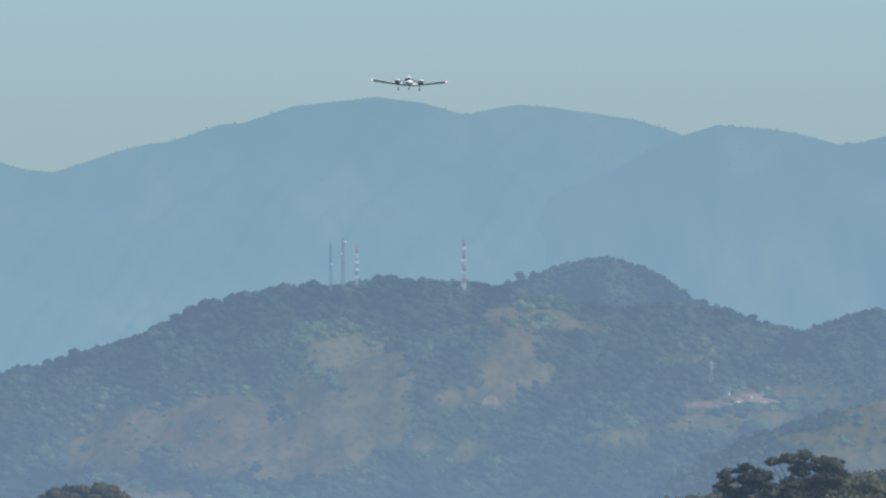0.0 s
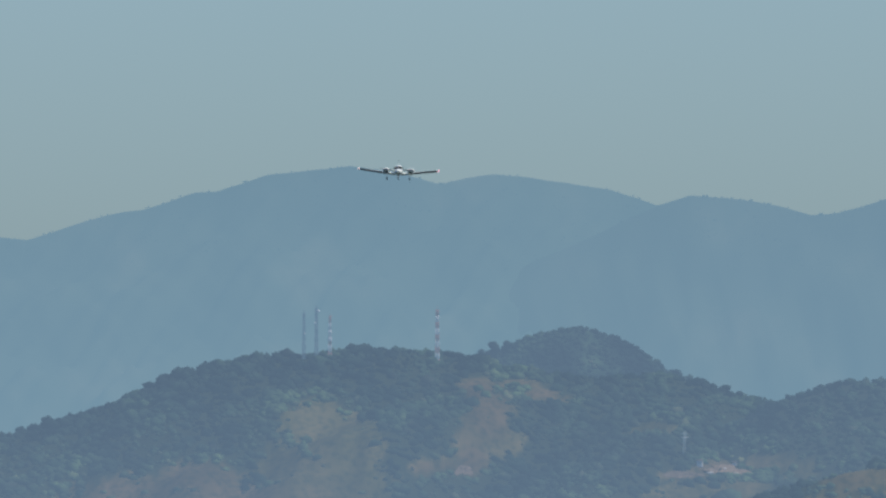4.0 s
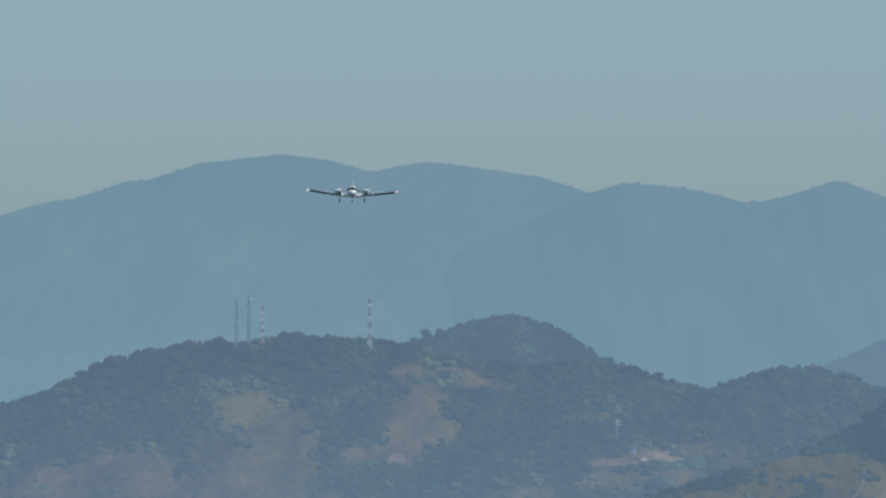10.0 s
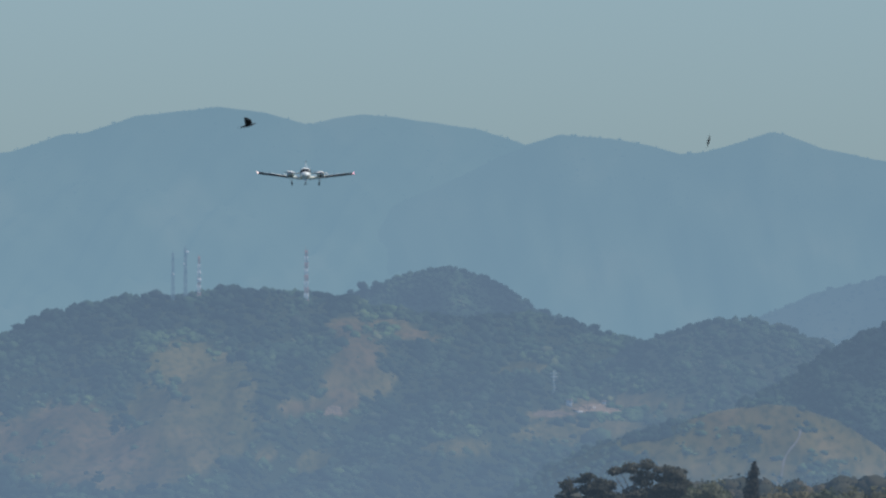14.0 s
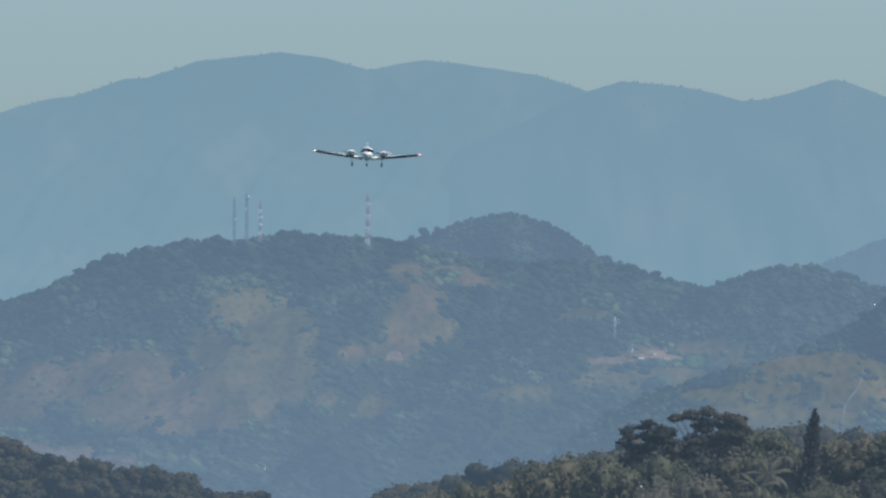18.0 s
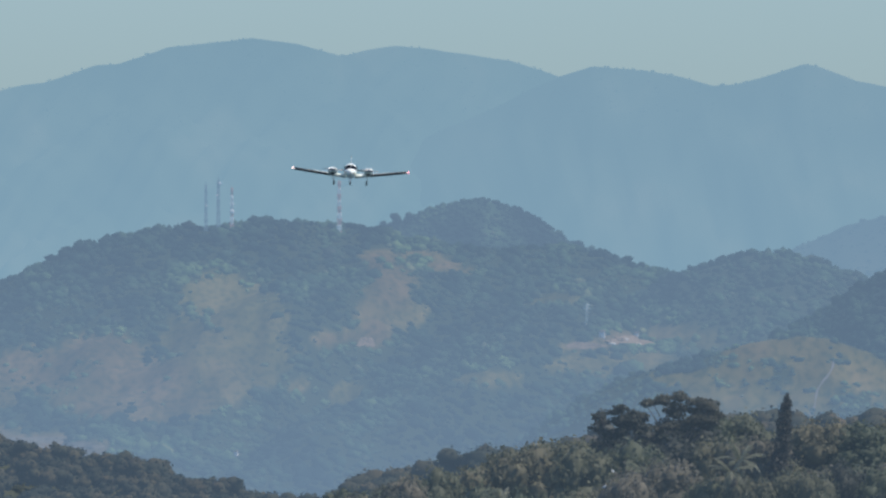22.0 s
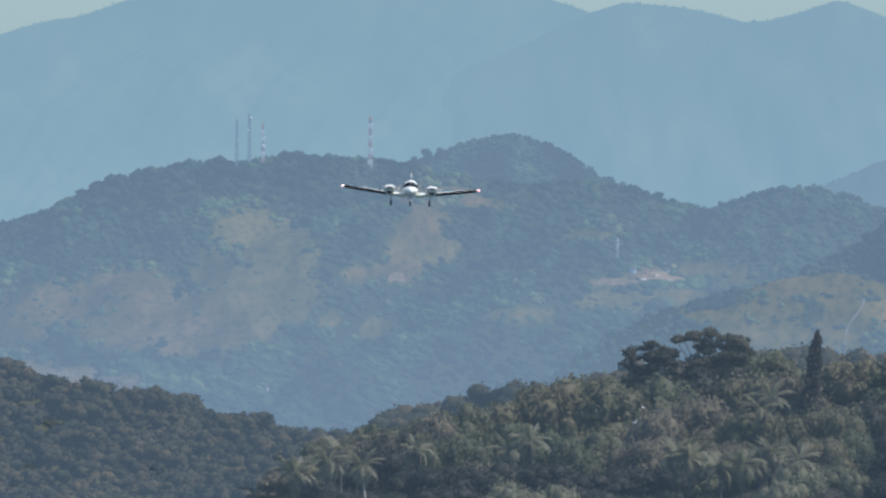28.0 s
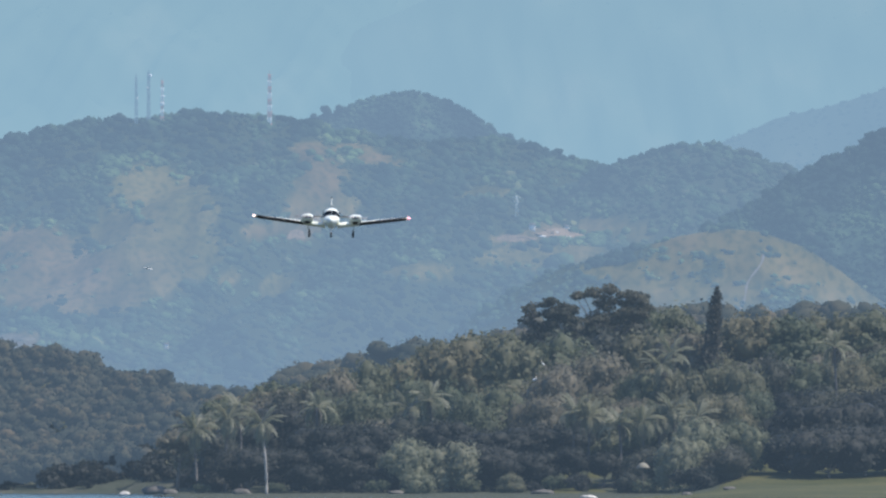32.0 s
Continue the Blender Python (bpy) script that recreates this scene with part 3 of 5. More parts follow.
grass_hill = Hill([(640, 700), (800, 590), (900, 520), (985, 478), (1060, 458), (1125, 440), (1200, 418), (1288, 404), (1345, 411), (1421, 436), (1486, 478), (1541, 521), (1700, 620)],
                  3480, 3330, 0.9, 16, ((15, 1.0), (6, 0.5)))
GRASS_CLEAR = ((1300, 424, 125, 24, 0.3, 0.4), (1440, 470, 80, 40, 0.25, 0.35), (1500, 510, 80, 36, 0.2, 0.3), (1325, 470, 55, 40, 0.6, 0.4), (1210, 432, 60, 16, 0.3, 0.5), (1300, 520, 50, 30, 0.6, 0.3), (1190, 470, 60, 20, 0.8, 0.3), (1180, 520, 90, 34, 0.6, 0.2), (1090, 484, 60, 16, 0.6, 0.2))
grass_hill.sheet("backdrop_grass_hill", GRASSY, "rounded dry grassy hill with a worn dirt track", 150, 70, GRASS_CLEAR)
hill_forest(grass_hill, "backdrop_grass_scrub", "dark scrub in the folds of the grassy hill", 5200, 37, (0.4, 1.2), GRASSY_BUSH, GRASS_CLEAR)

def at_bearing(u, y):
    return (u - 784.0) / LENS * y


def on_hill(hill, u, v):
    """The place on a hill's slope on the bearing u, v."""
    ys = np.linspace(hill.foot + 2, hill.top, 900)
    xs = (u - 784.0) / LENS * ys
    vs = LEVEL - (hill.z(xs, ys) - EYE) / ys * LENS
    i = int(np.argmax(vs <= v))
    return Vector((float(xs[i]), float(ys[i]), float(hill.z(xs[i], ys[i]))))


# the dirt track down the grassy hill
track = bmesh.new()
last = None
for i in range(26):
    f = i / 25
    mid = on_hill(grass_hill, 1352 - 46 * f + 4 * math.sin(f * 9), 448 + 100 * f)
    w = 0.18 + 0.07 * math.sin(f * 23)
    row = [track.verts.new((mid.x + s * w, mid.y, float(grass_hill.z(np.array(mid.x + s * w), np.array(mid.y))) + 0.06)) for s in (-1, -0.3, 0.4, 1)]
    if last:
        for a, b, c, d in zip(last, last[1:], row[1:], row):
            track.faces.new((a, b, c, d))
    last = row
tagged(part("dirt_track", track, TRACK), "pale worn dirt track down the grassy hill", kind="structure")


# ---- things on the hill ----
def lattice(width0, width1, height, bays, bar):
    """Bars of a square lattice mast section, from z 0 to height."""
    bm = bmesh.new()

    def rod(a, b, r):
        a, b = Vector(a), Vector(b)
        q = (b - a).to_track_quat("Z", "Y").to_matrix().to_4x4()
        bmesh.ops.create_cone(bm, cap_ends=True, segments=5, radius1=r, radius2=r, depth=(b - a).length, matrix=Matrix.Translation((a + b) / 2) @ q)

    def corner(k, f):
        w = (width0 + (width1 - width0) * f) / 2
        return (w * (1, 1, -1, -1)[k % 4], w * (1, -1, -1, 1)[k % 4], height * f)

    for k in range(4):
        rod(corner(k, 0), corner(k, 1), bar)
        for b in range(bays):
            f, g = b / bays, (b + 1) / bays
            rod(corner(k, f), corner(k + 1, g), bar * 0.7)
            rod(corner(k + 1, f), corner(k, f), bar * 0.7)
    return bm


def mast(u, height, bands, base, width, label, fittings, down=6.0):
    """A lattice mast on the crest; bands: materials from the bottom up."""
    y = main_hill.top - down
    x = (u - 784) / LENS * y
    foot = Vector((x, y, float(main_hill.z(np.array(x), np.array(y))) - 0.2))
    top = EYE + (LEVEL - base) / LENS * y
    tower = tagged(new("radio_mast"), label, "radio mast", "masts on the hilltop")
    tower.location = foot
    tall = top - foot.z
    each = tall / len(bands)
    for i, mat in enumerate(bands):
        f, g = i / len(bands), (i + 1) / len(bands)
        w = [width * (1 - 0.45 * q) for q in (f, g)]
        ob = part("mast_section", lattice(w[0], w[1], each, 3, height), mat, tower)
        ob.location.z = each * i
    for kind, z, dx, size in fittings:
        if kind == "dish":
            bm = rings([oval(-0.25 + 0.06 * k, 0, 0, size * (0.3 + 0.7 * (k / 3) ** 0.5), size * (0.3 + 0.7 * (k / 3) ** 0.5), 12) for k in range(4)])
            ob = part("dish", bm, MAST_WHITE, tower, "white dish antenna")
        else:
            ob = part("whip", tube([(0, 0, 0), (0, 0, size)], 0.05, 6), bands[-1], tower)
        ob.location = (dx, -0.3, z * tall)
    return tower


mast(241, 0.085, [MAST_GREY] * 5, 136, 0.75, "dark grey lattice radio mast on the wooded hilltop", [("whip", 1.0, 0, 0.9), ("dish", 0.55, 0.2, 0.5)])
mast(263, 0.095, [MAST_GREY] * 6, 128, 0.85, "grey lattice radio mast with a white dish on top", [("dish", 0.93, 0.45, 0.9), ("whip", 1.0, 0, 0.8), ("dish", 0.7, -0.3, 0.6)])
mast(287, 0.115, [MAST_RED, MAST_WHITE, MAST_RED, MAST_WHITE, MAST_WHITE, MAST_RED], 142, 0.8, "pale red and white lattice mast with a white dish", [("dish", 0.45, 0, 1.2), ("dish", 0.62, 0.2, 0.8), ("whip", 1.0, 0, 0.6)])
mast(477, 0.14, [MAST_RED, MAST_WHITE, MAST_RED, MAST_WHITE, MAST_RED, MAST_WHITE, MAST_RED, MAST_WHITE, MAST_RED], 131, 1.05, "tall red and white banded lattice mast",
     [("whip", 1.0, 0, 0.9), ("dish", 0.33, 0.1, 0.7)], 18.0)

def bare_ground(name, u, v, hu, hv, mat, label, seed, bow=0.0):
    """A ragged oval of bare earth lying on the hillside."""
    r = random.Random(seed)
    bm = bmesh.new()
    hub = bm.verts.new(on_hill(main_hill, u, v) + Vector((0, 0, 0.3)))
    ragged = [r.uniform(0.7, 1.12) for k in range(22)]
    ragged = [(a + b) / 2 for a, b in zip(ragged, ragged[1:] + ragged[:1]) for a, b in ((a, a), (a, b))]
    last_ = None
    for ring in range(1, 7):
        row = []
        for k, q in enumerate(ragged):
            a, far_ = k * math.tau / 44, q * ring / 6
            row.append(bm.verts.new(on_hill(main_hill, u + hu * far_ * math.cos(a), v + hv * far_ * math.sin(a) + bow * (far_ * math.cos(a)) ** 2) + Vector((0, 0, 0.02 if ring == 6 else 0.3))))
        for k in range(44):
            j = (k + 1) % 44
            bm.faces.new((last_[k], row[k], row[j], last_[j]) if last_ else (hub, row[k], row[j]))
        last_ = row
    return tagged(part(name, bm, mat), label, kind="structure")


bare_ground("bare_strip", -60, 590, 76, 6, PALE_DUST, "pale bare dusty strip at the foot of the hill", 3, -4.0)
bare_ground("bare_strip", 14, 600, 56, 6, PALE_DUST, "pale bare dusty strip at the foot of the hill", 4, 3.0)
bare_ground("bare_patch", 524, 415, 17, 9, DRY, "pale dry earth showing on the hillside", 5, 6.0)
bare_ground("bare_plot", 996, 415, 40, 12, SOIL, "bare pinkish earth of a cleared building plot", 1)
bare_ground("bare_strip", 910, 423, 38, 6, DRY, "dry bare strip along the hillside", 2)
# bare building plot with a white house
plot_at = on_hill(main_hill, 985, 414)
plot = tagged(new("building_plot"), "bare reddish earth cut into the hillside for building", "earthwork")
plot.location = plot_at
rp = random.Random(8)
for i in range(9):
    bm = bmesh.new()
    bmesh.ops.create_icosphere(bm, subdivisions=2, radius=1.0)
    sx, sz = rp.uniform(0.8, 2.0), rp.uniform(0.25, 0.5)
    for vert in bm.verts:
        vert.co = Vector((vert.co.x * sx, vert.co.y * 3.0, vert.co.z * sz)) + 0.16 * noise.noise_vector(vert.co * 2 + Vector((i, 0, 0)))
    ob = part("earth_bank", bm, SOIL, plot)
    ob.location = on_hill(main_hill, 955 + 8.0 * i + rp.uniform(-5, 5), 413 + rp.uniform(-6, 7)) - plot_at


def cottage(u, v, w, h, label, hill=main_hill):
    at = on_hill(hill, u, v)
    house = tagged(new("house"), label, "house")
    house.location = at
    part("wall", block(0, 0, h / 2 - 0.2, w, w * 0.8, h + 0.4, 0.03), FAR_WALL, house)
    roof = rings([[Vector((-w * 0.58, s * w * 0.5, h)), Vector((-w * 0.58, 0, h + w * 0.32)), Vector((w * 0.58, 0, h + w * 0.32)), Vector((w * 0.58, s * w * 0.5, h))] for s in (-1, 1)])
    part("roof", roof, FAR_ROOF, house)
    for k in (-0.25, 0.22):
        part("window", block(w * k, -w * 0.405, h * 0.55, w * 0.2, 0.04, h * 0.35, 0), MAST_GREY, house)
    return house


for u, v, w in ((957, 421, 2.6), (1003, 422, 2.4), (984, 413, 1.2)):
    at = on_hill(main_hill, u, v)
    low_wall = tagged(part("retaining_wall", block(0, 0, 0.2, w, 0.4, 0.5, 0.04), FAR_WALL), "low pale retaining wall on the bare plot", "wall", "walls on the plot")
    low_wall.location = at
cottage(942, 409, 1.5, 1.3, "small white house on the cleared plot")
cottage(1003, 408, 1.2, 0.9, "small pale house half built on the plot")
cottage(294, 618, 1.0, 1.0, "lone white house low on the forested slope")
# single trees that stand out on the crests
for hill, u, tall, mat in ((peak_hill, 600, 2.6, PEAK_BUSH), (peak_hill, 577, 3.4, PEAK_BUSH), (peak_hill, 556, 2.6, PEAK_BUSH), (peak_hill, 540, 2.2, PEAK_BUSH), (peak_hill, 735, 1.6, PEAK_BUSH), (main_hill, 989, 2.4, BUSH), (main_hill, 1012, 1.7, BUSH),
                           (main_hill, 330, 1.4, BUSH), (main_hill, 128, 1.1, BUSH), (main_hill, 188, 1.2, BUSH), (main_hill, -215, 2.6, BUSH), (main_hill, -262, 2.0, BUSH), (second_hill, 1186, 2.0, HILL2),
                           (second_hill, 1100, 1.8, HILL2), (main_hill, 905, 1.2, BUSH), (main_hill, 428, 1.4, BUSH)):
    y = hill.top - 3
    x = at_bearing(u, y)
    lone = tagged(new("crest_tree"), "lone hazy tree standing out on the hill crest", "tree", "trees on the crest")
    lone.location = (x, y, float(hill.z(np.array(x), np.array(y))) - 0.2)
    part("trunk", tube([(0, 0, -0.3), (0.05, 0, tall)], [0.12, 0.06], 6), mat, lone)
    top_ = bmesh.new()
    for k in range(5):
        bmesh.ops.create_icosphere(top_, subdivisions=2, radius=tall * rp.uniform(0.22, 0.36), matrix=Matrix.Translation((rp.uniform(-0.3, 0.3) * tall, rp.uniform(-0.3, 0.3), tall * rp.uniform(0.75, 1.05))))
    for vert in top_.verts:
        vert.co += 0.3 * noise.noise_vector(vert.co * 2.2 + Vector((u, 0, 0)))
    part("crown", top_, mat, lone)
pole_at = on_hill(main_hill, 915, 390)
pylon = tagged(new("power_pylon"), "slim pale steel power pylon among the trees", "pylon")
pylon.location = pole_at
part("shaft", lattice(0.8, 0.3, 6.0, 6, 0.035), MAST_WHITE, pylon)
for z in (4.6, 5.4):
    part("crossarm", block(0, 0, z, 2.0, 0.15, 0.12, 0.02), MAST_WHITE, pylon)


# ---- trees ----
def leaf_cloud(r, lobes, count, size, hang=0.0, loose=0.5, out=1.14):
    """Small leaf clumps set over the outsides of a crown's lobes (x, y, z, radius, flatness)."""
    L = np.array(lobes)
    pick = r.choice(len(L), count, p=L[:, 3] ** 2 / (L[:, 3] ** 2).sum())
    d = r.normal(size=(count, 3))
    d[:, 2] = np.abs(d[:, 2]) * 0.9 + d[:, 2] * 0.55
    d /= np.linalg.norm(d, axis=1)[:, None]
    c = L[pick]
    p = c[:, :3] + d * (c[:, 3] * r.uniform(0.72, out, count))[:, None] * np.stack([np.ones(count), np.ones(count), c[:, 4]], 1)
    p[:, 2] -= hang * r.uniform(0, 1, count) ** 2
    nrm = d + r.normal(size=(count, 3)) * loose
    nrm /= np.linalg.norm(nrm, axis=1)[:, None]
    side = np.cross(nrm, r.normal(size=(count, 3)))
    side /= np.linalg.norm(side, axis=1)[:, None]
    other = np.cross(nrm, side)
    w = (size * r.uniform(0.6, 1.35, count))[:, None]
    h = w * r.uniform(0.6, 1.0, count)[:, None]
    q = np.stack([p - side * w - other * h * 0.5, p + side * w * 0.2 - other * h, p + side * w + other * h * 0.4, p - side * w * 0.1 + other * h + nrm * w * 0.3], 1)
    return q.reshape(-1, 3), np.arange(count * 4).reshape(-1, 4)


def crown_lobes(r, wide, tall, base, count, flat=0.75, top_heavy=0.5):
    out = []
    for i in range(count):
        a, rad = r.uniform(0, 6.283), wide / 2 * math.sqrt(r.uniform(0, 1)) * 0.8
        up_ = r.uniform(0, 1) ** top_heavy
        z = base + tall * up_ * (1 - 0.45 * (rad / (wide / 2)) ** 2)
        out.append((rad * math.cos(a), rad * math.sin(a), z, wide * r.uniform(0.15, 0.30), flat * r.uniform(0.85, 1.25)))
    return out


def crown_core(r, lobes, fill=0.70, levels=2):
    """The dense inner foliage of each lobe, under the leaf clumps."""
    v, f = ico(levels)
    L = np.array(lobes)
    size = (L[:, 3] * fill)[:, None, None] * (1 + 0.14 * r.normal(size=(len(L), len(v), 1)).clip(-1.5, 1.5))
    q = v[None] * size * np.stack([np.ones(len(L)), np.ones(len(L)), L[:, 4]], 1)[:, None, :] + L[:, None, :3]
    return q.reshape(-1, 3), (f[None] + (np.arange(len(L)) * len(v))[:, None, None]).reshape(-1, 3)


def limbs(r, trunk_top, lobes, girth):
    """A leaning tapered trunk and limbs to the lobes, as one mesh."""
    lean = (r.uniform(-0.4, 0.4), r.uniform(-0.4, 0.4))
    fork = Vector((lean[0], lean[1], trunk_top))
    bm = tube([(0, 0, -0.6), (lean[0] * 0.3, lean[1] * 0.3, trunk_top * 0.5), fork], [girth, girth * 0.78, girth * 0.62], 7)
    for lobe in lobes[:7]:
        end = Vector(lobe[:3])
        mid = fork.lerp(end, 0.5) + Vector((0, 0, -0.3))
        arm = tube([fork, mid, end], [girth * 0.5, girth * 0.3, girth * 0.1], 5)
        me = bpy.data.meshes.new("limb")
        arm.to_mesh(me)
        arm.free()
        bm.from_mesh(me)
        bpy.data.meshes.remove(me)
    return bm


def tree(name, seed, wide, tall, base, lobes, leaves, size, girth, mat, label, flat=0.75, hang=0.0, top_heavy=0.5, dense=True):
    r = np.random.RandomState(seed)
    plant = tagged(new(name), label, "tree", "trees on the shore")
    lob = crown_lobes(r, wide, tall, base, lobes, flat, top_heavy)
    part("trunk", limbs(r, base * 0.9, lob, girth), BARK, plant)
    v, f = leaf_cloud(r, lob, leaves, size, hang)
    faces = f.tolist()
    if dense:
        cv, cf = crown_core(r, lob)
        faces += (cf + len(v)).tolist()
        v = np.concatenate([v, cv])
    part("crown", mesh_of("crown", v, faces, mat), mat, plant)
    return plant


def stand(x, y, turn_, dip=0.3):
    z = float(ground_z(np.array(float(x)), np.array(float(y)))) - dip
    return pose(x, y, z, 0, 0, turn_)


SORTS = {  # seed, width, height, foot of the crown, lobes, leaf clumps, girth, leaves, label, roundness, hang, weight to the top
    "green": (1, 8.5, 6.8, 1.6, 30, 4200, 0.30, GREEN_LEAVES, "full green broadleaf tree in the shore grove", 0.95, 0.6, 0.5),
    "tall": (2, 8.2, 7.4, 1.6, 30, 4200, 0.26, GREEN_LEAVES, "tall leafy tree in the shore grove", 1.0, 0.5, 0.5),
    "olive": (3, 9.0, 6.4, 1.8, 30, 4200, 0.30, OLIVE_LEAVES, "wide olive-green tree in the shore grove", 0.85, 0.6, 0.5),
    "dome": (13, 8.0, 6.6, 1.6, 34, 4200, 0.28, OLIVE_LEAVES, "round-domed olive tree in the shore grove", 1.0, 0.3, 0.4),
    "brown": (4, 9.0, 6.6, 2.0, 34, 3600, 0.28, BROWN_LEAVES, "half-bare brownish tree in the shore grove", 0.95, 0.4, 0.5),
    "dark": (5, 8.8, 7.4, 1.6, 28, 4200, 0.30, DARK_LEAVES, "dark green dense-leaved tree", 1.0, 0.4, 0.5),
    "pale": (6, 7.5, 6.5, 0.8, 26, 4200, 0.22, PALE_LEAVES, "drooping pale green tree with hanging boughs", 1.1, 2.2, 0.5),
    "shade": (8, 9.0, 6.0, 3.6, 28, 3600, 0.32, SHADE_DARK_LEAVES, "tall dark shade tree with a high crown at the shore", 0.9, 0.6, 0.6),
}


def grown(coarse):
    """One tree of each sort; those at the back of the grove have fewer, larger leaf clumps."""
    return {k: tree("broadleaf_tree", q[0], q[1], q[2], q[3], q[4], int(q[5] * (0.52 if coarse else 1)), 0.29 if coarse else 0.21, *q[6:]) for k, q in SORTS.items()}


KINDS, BACK_KINDS = grown(False), grown(True)
spare = list(KINDS.values()) + list(BACK_KINDS.values())
reach = {}
for k in spare:
    crown = [o for o in k.children if o.name.startswith("crown")][0]
    box = np.array([q.co[:] for q in crown.data.vertices])
    reach[k.name] = (float(np.percentile(box[:, 2], 99.5)), float(np.percentile(box[:, 0], 98.5) - np.percentile(box[:, 0], 1.5)))
rt = random.Random(21)


def plant_tree(sort, u, y, top, wide):
    """A tree on the bearing u, y metres off, its top on the bearing top and so many bearing steps wide."""
    k = (BACK_KINDS if y > 2472 else KINDS)[sort]
    x = at_bearing(u, y)
    m = stand(x, y, rt.uniform(0, 360))
    tall_ = max(2.0, EYE + (LEVEL - top) / LENS * y - m.translation.z)
    high, across = reach[k.name]
    big = wide / LENS * y / across
    rise = min(max(tall_ / high, 0.8 * big), 1.6 * big)
    m.translation.z += min(0.0, tall_ - rise * high)
    m = m @ Matrix.Diagonal((big, big, rise, 1))
    if k in spare:
        spare.remove(k)
        k.matrix_basis = m
    else:
        copy_thing(k, m).matrix_basis = m


# the trees that stand out, nearest last: sort, bearing, distance, top, width
for row_ in (
        ("olive", 1330, 2545, 556, 100), ("green", 1398, 2545, 560, 120), ("olive", 1470, 2552, 556, 120), ("green", 1545, 2552, 552, 120),
        ("dark", 1085, 2540, 548, 120), ("green", 1135, 2556, 540, 80), ("dark", 1005, 2540, 566, 100), ("dark", 955, 2542, 572, 80), ("green", 1195, 2560, 545, 100), ("olive", 870, 2560, 588, 110), ("olive", 780, 2560, 604, 110), ("dark", 1090, 2515, 585, 130), ("olive", 1152, 2512, 588, 110), ("brown", 1212, 2505, 584, 100), ("green", 905, 2492, 600, 130), ("green", 990, 2500, 594, 140),
        ("dome", 802, 2492, 601, 100), ("olive", 705, 2500, 640, 120), ("green", 652, 2492, 642, 100), ("brown", 602, 2474, 640, 90),
        ("dark", 545, 2455, 676, 110), ("green", 640, 2445, 690, 115), ("green", 724, 2452, 668, 120), ("green", 792, 2442, 682, 115), ("green", 575, 2442, 700, 90),
        ("brown", 1042, 2466, 626, 150), ("brown", 982, 2452, 642, 100), ("green", 1132, 2460, 660, 110), ("olive", 1212, 2456, 650, 100), ("olive", 1292, 2456, 640, 110),
        ("dark", 1362, 2470, 606, 80), ("green", 1432, 2470, 640, 115), ("olive", 1502, 2470, 632, 110), ("green", 1562, 2476, 622, 110), ("brown", 1622, 2472, 630, 110),
        ("green", 832, 2432, 692, 90), ("green", 882, 2440, 684, 115), ("brown", 952, 2436, 700, 100), ("shade", 1402, 2446, 690, 100), ("dark", 1462, 2442, 690, 110),
        ("shade", 1532, 2442, 690, 110), ("dark", 1592, 2442, 684, 110), ("green", 1332, 2432, 690, 90), ("olive", 1272, 2426, 698, 100),
        ("shade", 432, 2430, 750, 130), ("shade", 490, 2432, 716, 110), ("dark", 385, 2420, 770, 90), ("shade", 562, 2414, 752, 110), ("shade", 642, 2416, 748, 120), ("shade", 862, 2416, 762, 120),
        ("shade", 934, 2420, 752, 115), ("shade", 1002, 2434, 750, 100), ("dark", 1070, 2440, 742, 110), ("shade", 1148, 2438, 742, 110), ("dark", 1220, 2436, 735, 90), ("dark", 730, 2420, 738, 110), ("shade", 795, 2418, 745, 100),
        # the narrow pale tree at 1338 imitates a sunlit crown edge
        ("green", 1302, 2408, 745, 92), ("pale", 1240, 2404, 742, 92), ("pale", 1200, 2398, 775, 80), ("pale", 1338, 2404, 756, 52), ("dark", 1290, 2398, 790, 90),
        ("pale", 722, 2400, 778, 96), ("pale", 738, 2394, 836, 56), ("pale", 802, 2402, 784, 92), ("shade", 618, 2404, 786, 130), ("shade", 548, 2400, 822, 80), ("shade", 505, 2406, 796, 90), ("shade", 868, 2406, 790, 120), ("green", 905, 2398, 838, 50), ("shade", 948, 2410, 800, 100), ("shade", 1010, 2412, 792, 70), ("shade", 1068, 2412, 800, 60), ("dark", 1150, 2404, 794, 80), ("dark", 1120, 2398, 836, 50), ("shade", 440, 2404, 792, 110), ("shade", 676, 2400, 826, 70)):
    plant_tree(row_[0], row_[1], row_[2], row_[3], row_[4])
# the rest of the grove, its roof rising to the back
FRONT = line([330, 420, 520, 640, 900, 1100, 1300, 1600], [800, 772, 745, 738, 735, 735, 725, 720])
SKYLINE = line([300, 375, 500, 600, 740, 800, 880, 960, 1160, 1250, 1330, 1450, 1600], [702, 684, 662, 634, 614, 592, 580, 566, 548, 556, 560, 552, 545])
for row_ in range(10):
    for col in range(23):
        y = 2440 + row_ * 15.5 + rt.uniform(-5, 5)
        u = 330 + col * 58 + rt.uniform(-18, 18) + (29 if row_ % 2 else 0)
        f = min(1.0, (y - 2415) / 175)
        if rt.random() < 0.3 or u > 1640:
            continue
        top = FRONT(u) * (1 - f) + (SKYLINE(u) + 10) * f + rt.uniform(-4, 22)
        plant_tree(rt.choice(("green", "green", "tall", "olive", "olive", "brown", "dark")), u, y, float(top), rt.uniform(80, 125))
for k in list(spare):  # sorts that found no place yet stand in the middle of the grove
    spare.remove(k)
    k.matrix_basis = stand(at_bearing(rt.uniform(700, 1250), 2462), 2462, rt.uniform(0, 360))

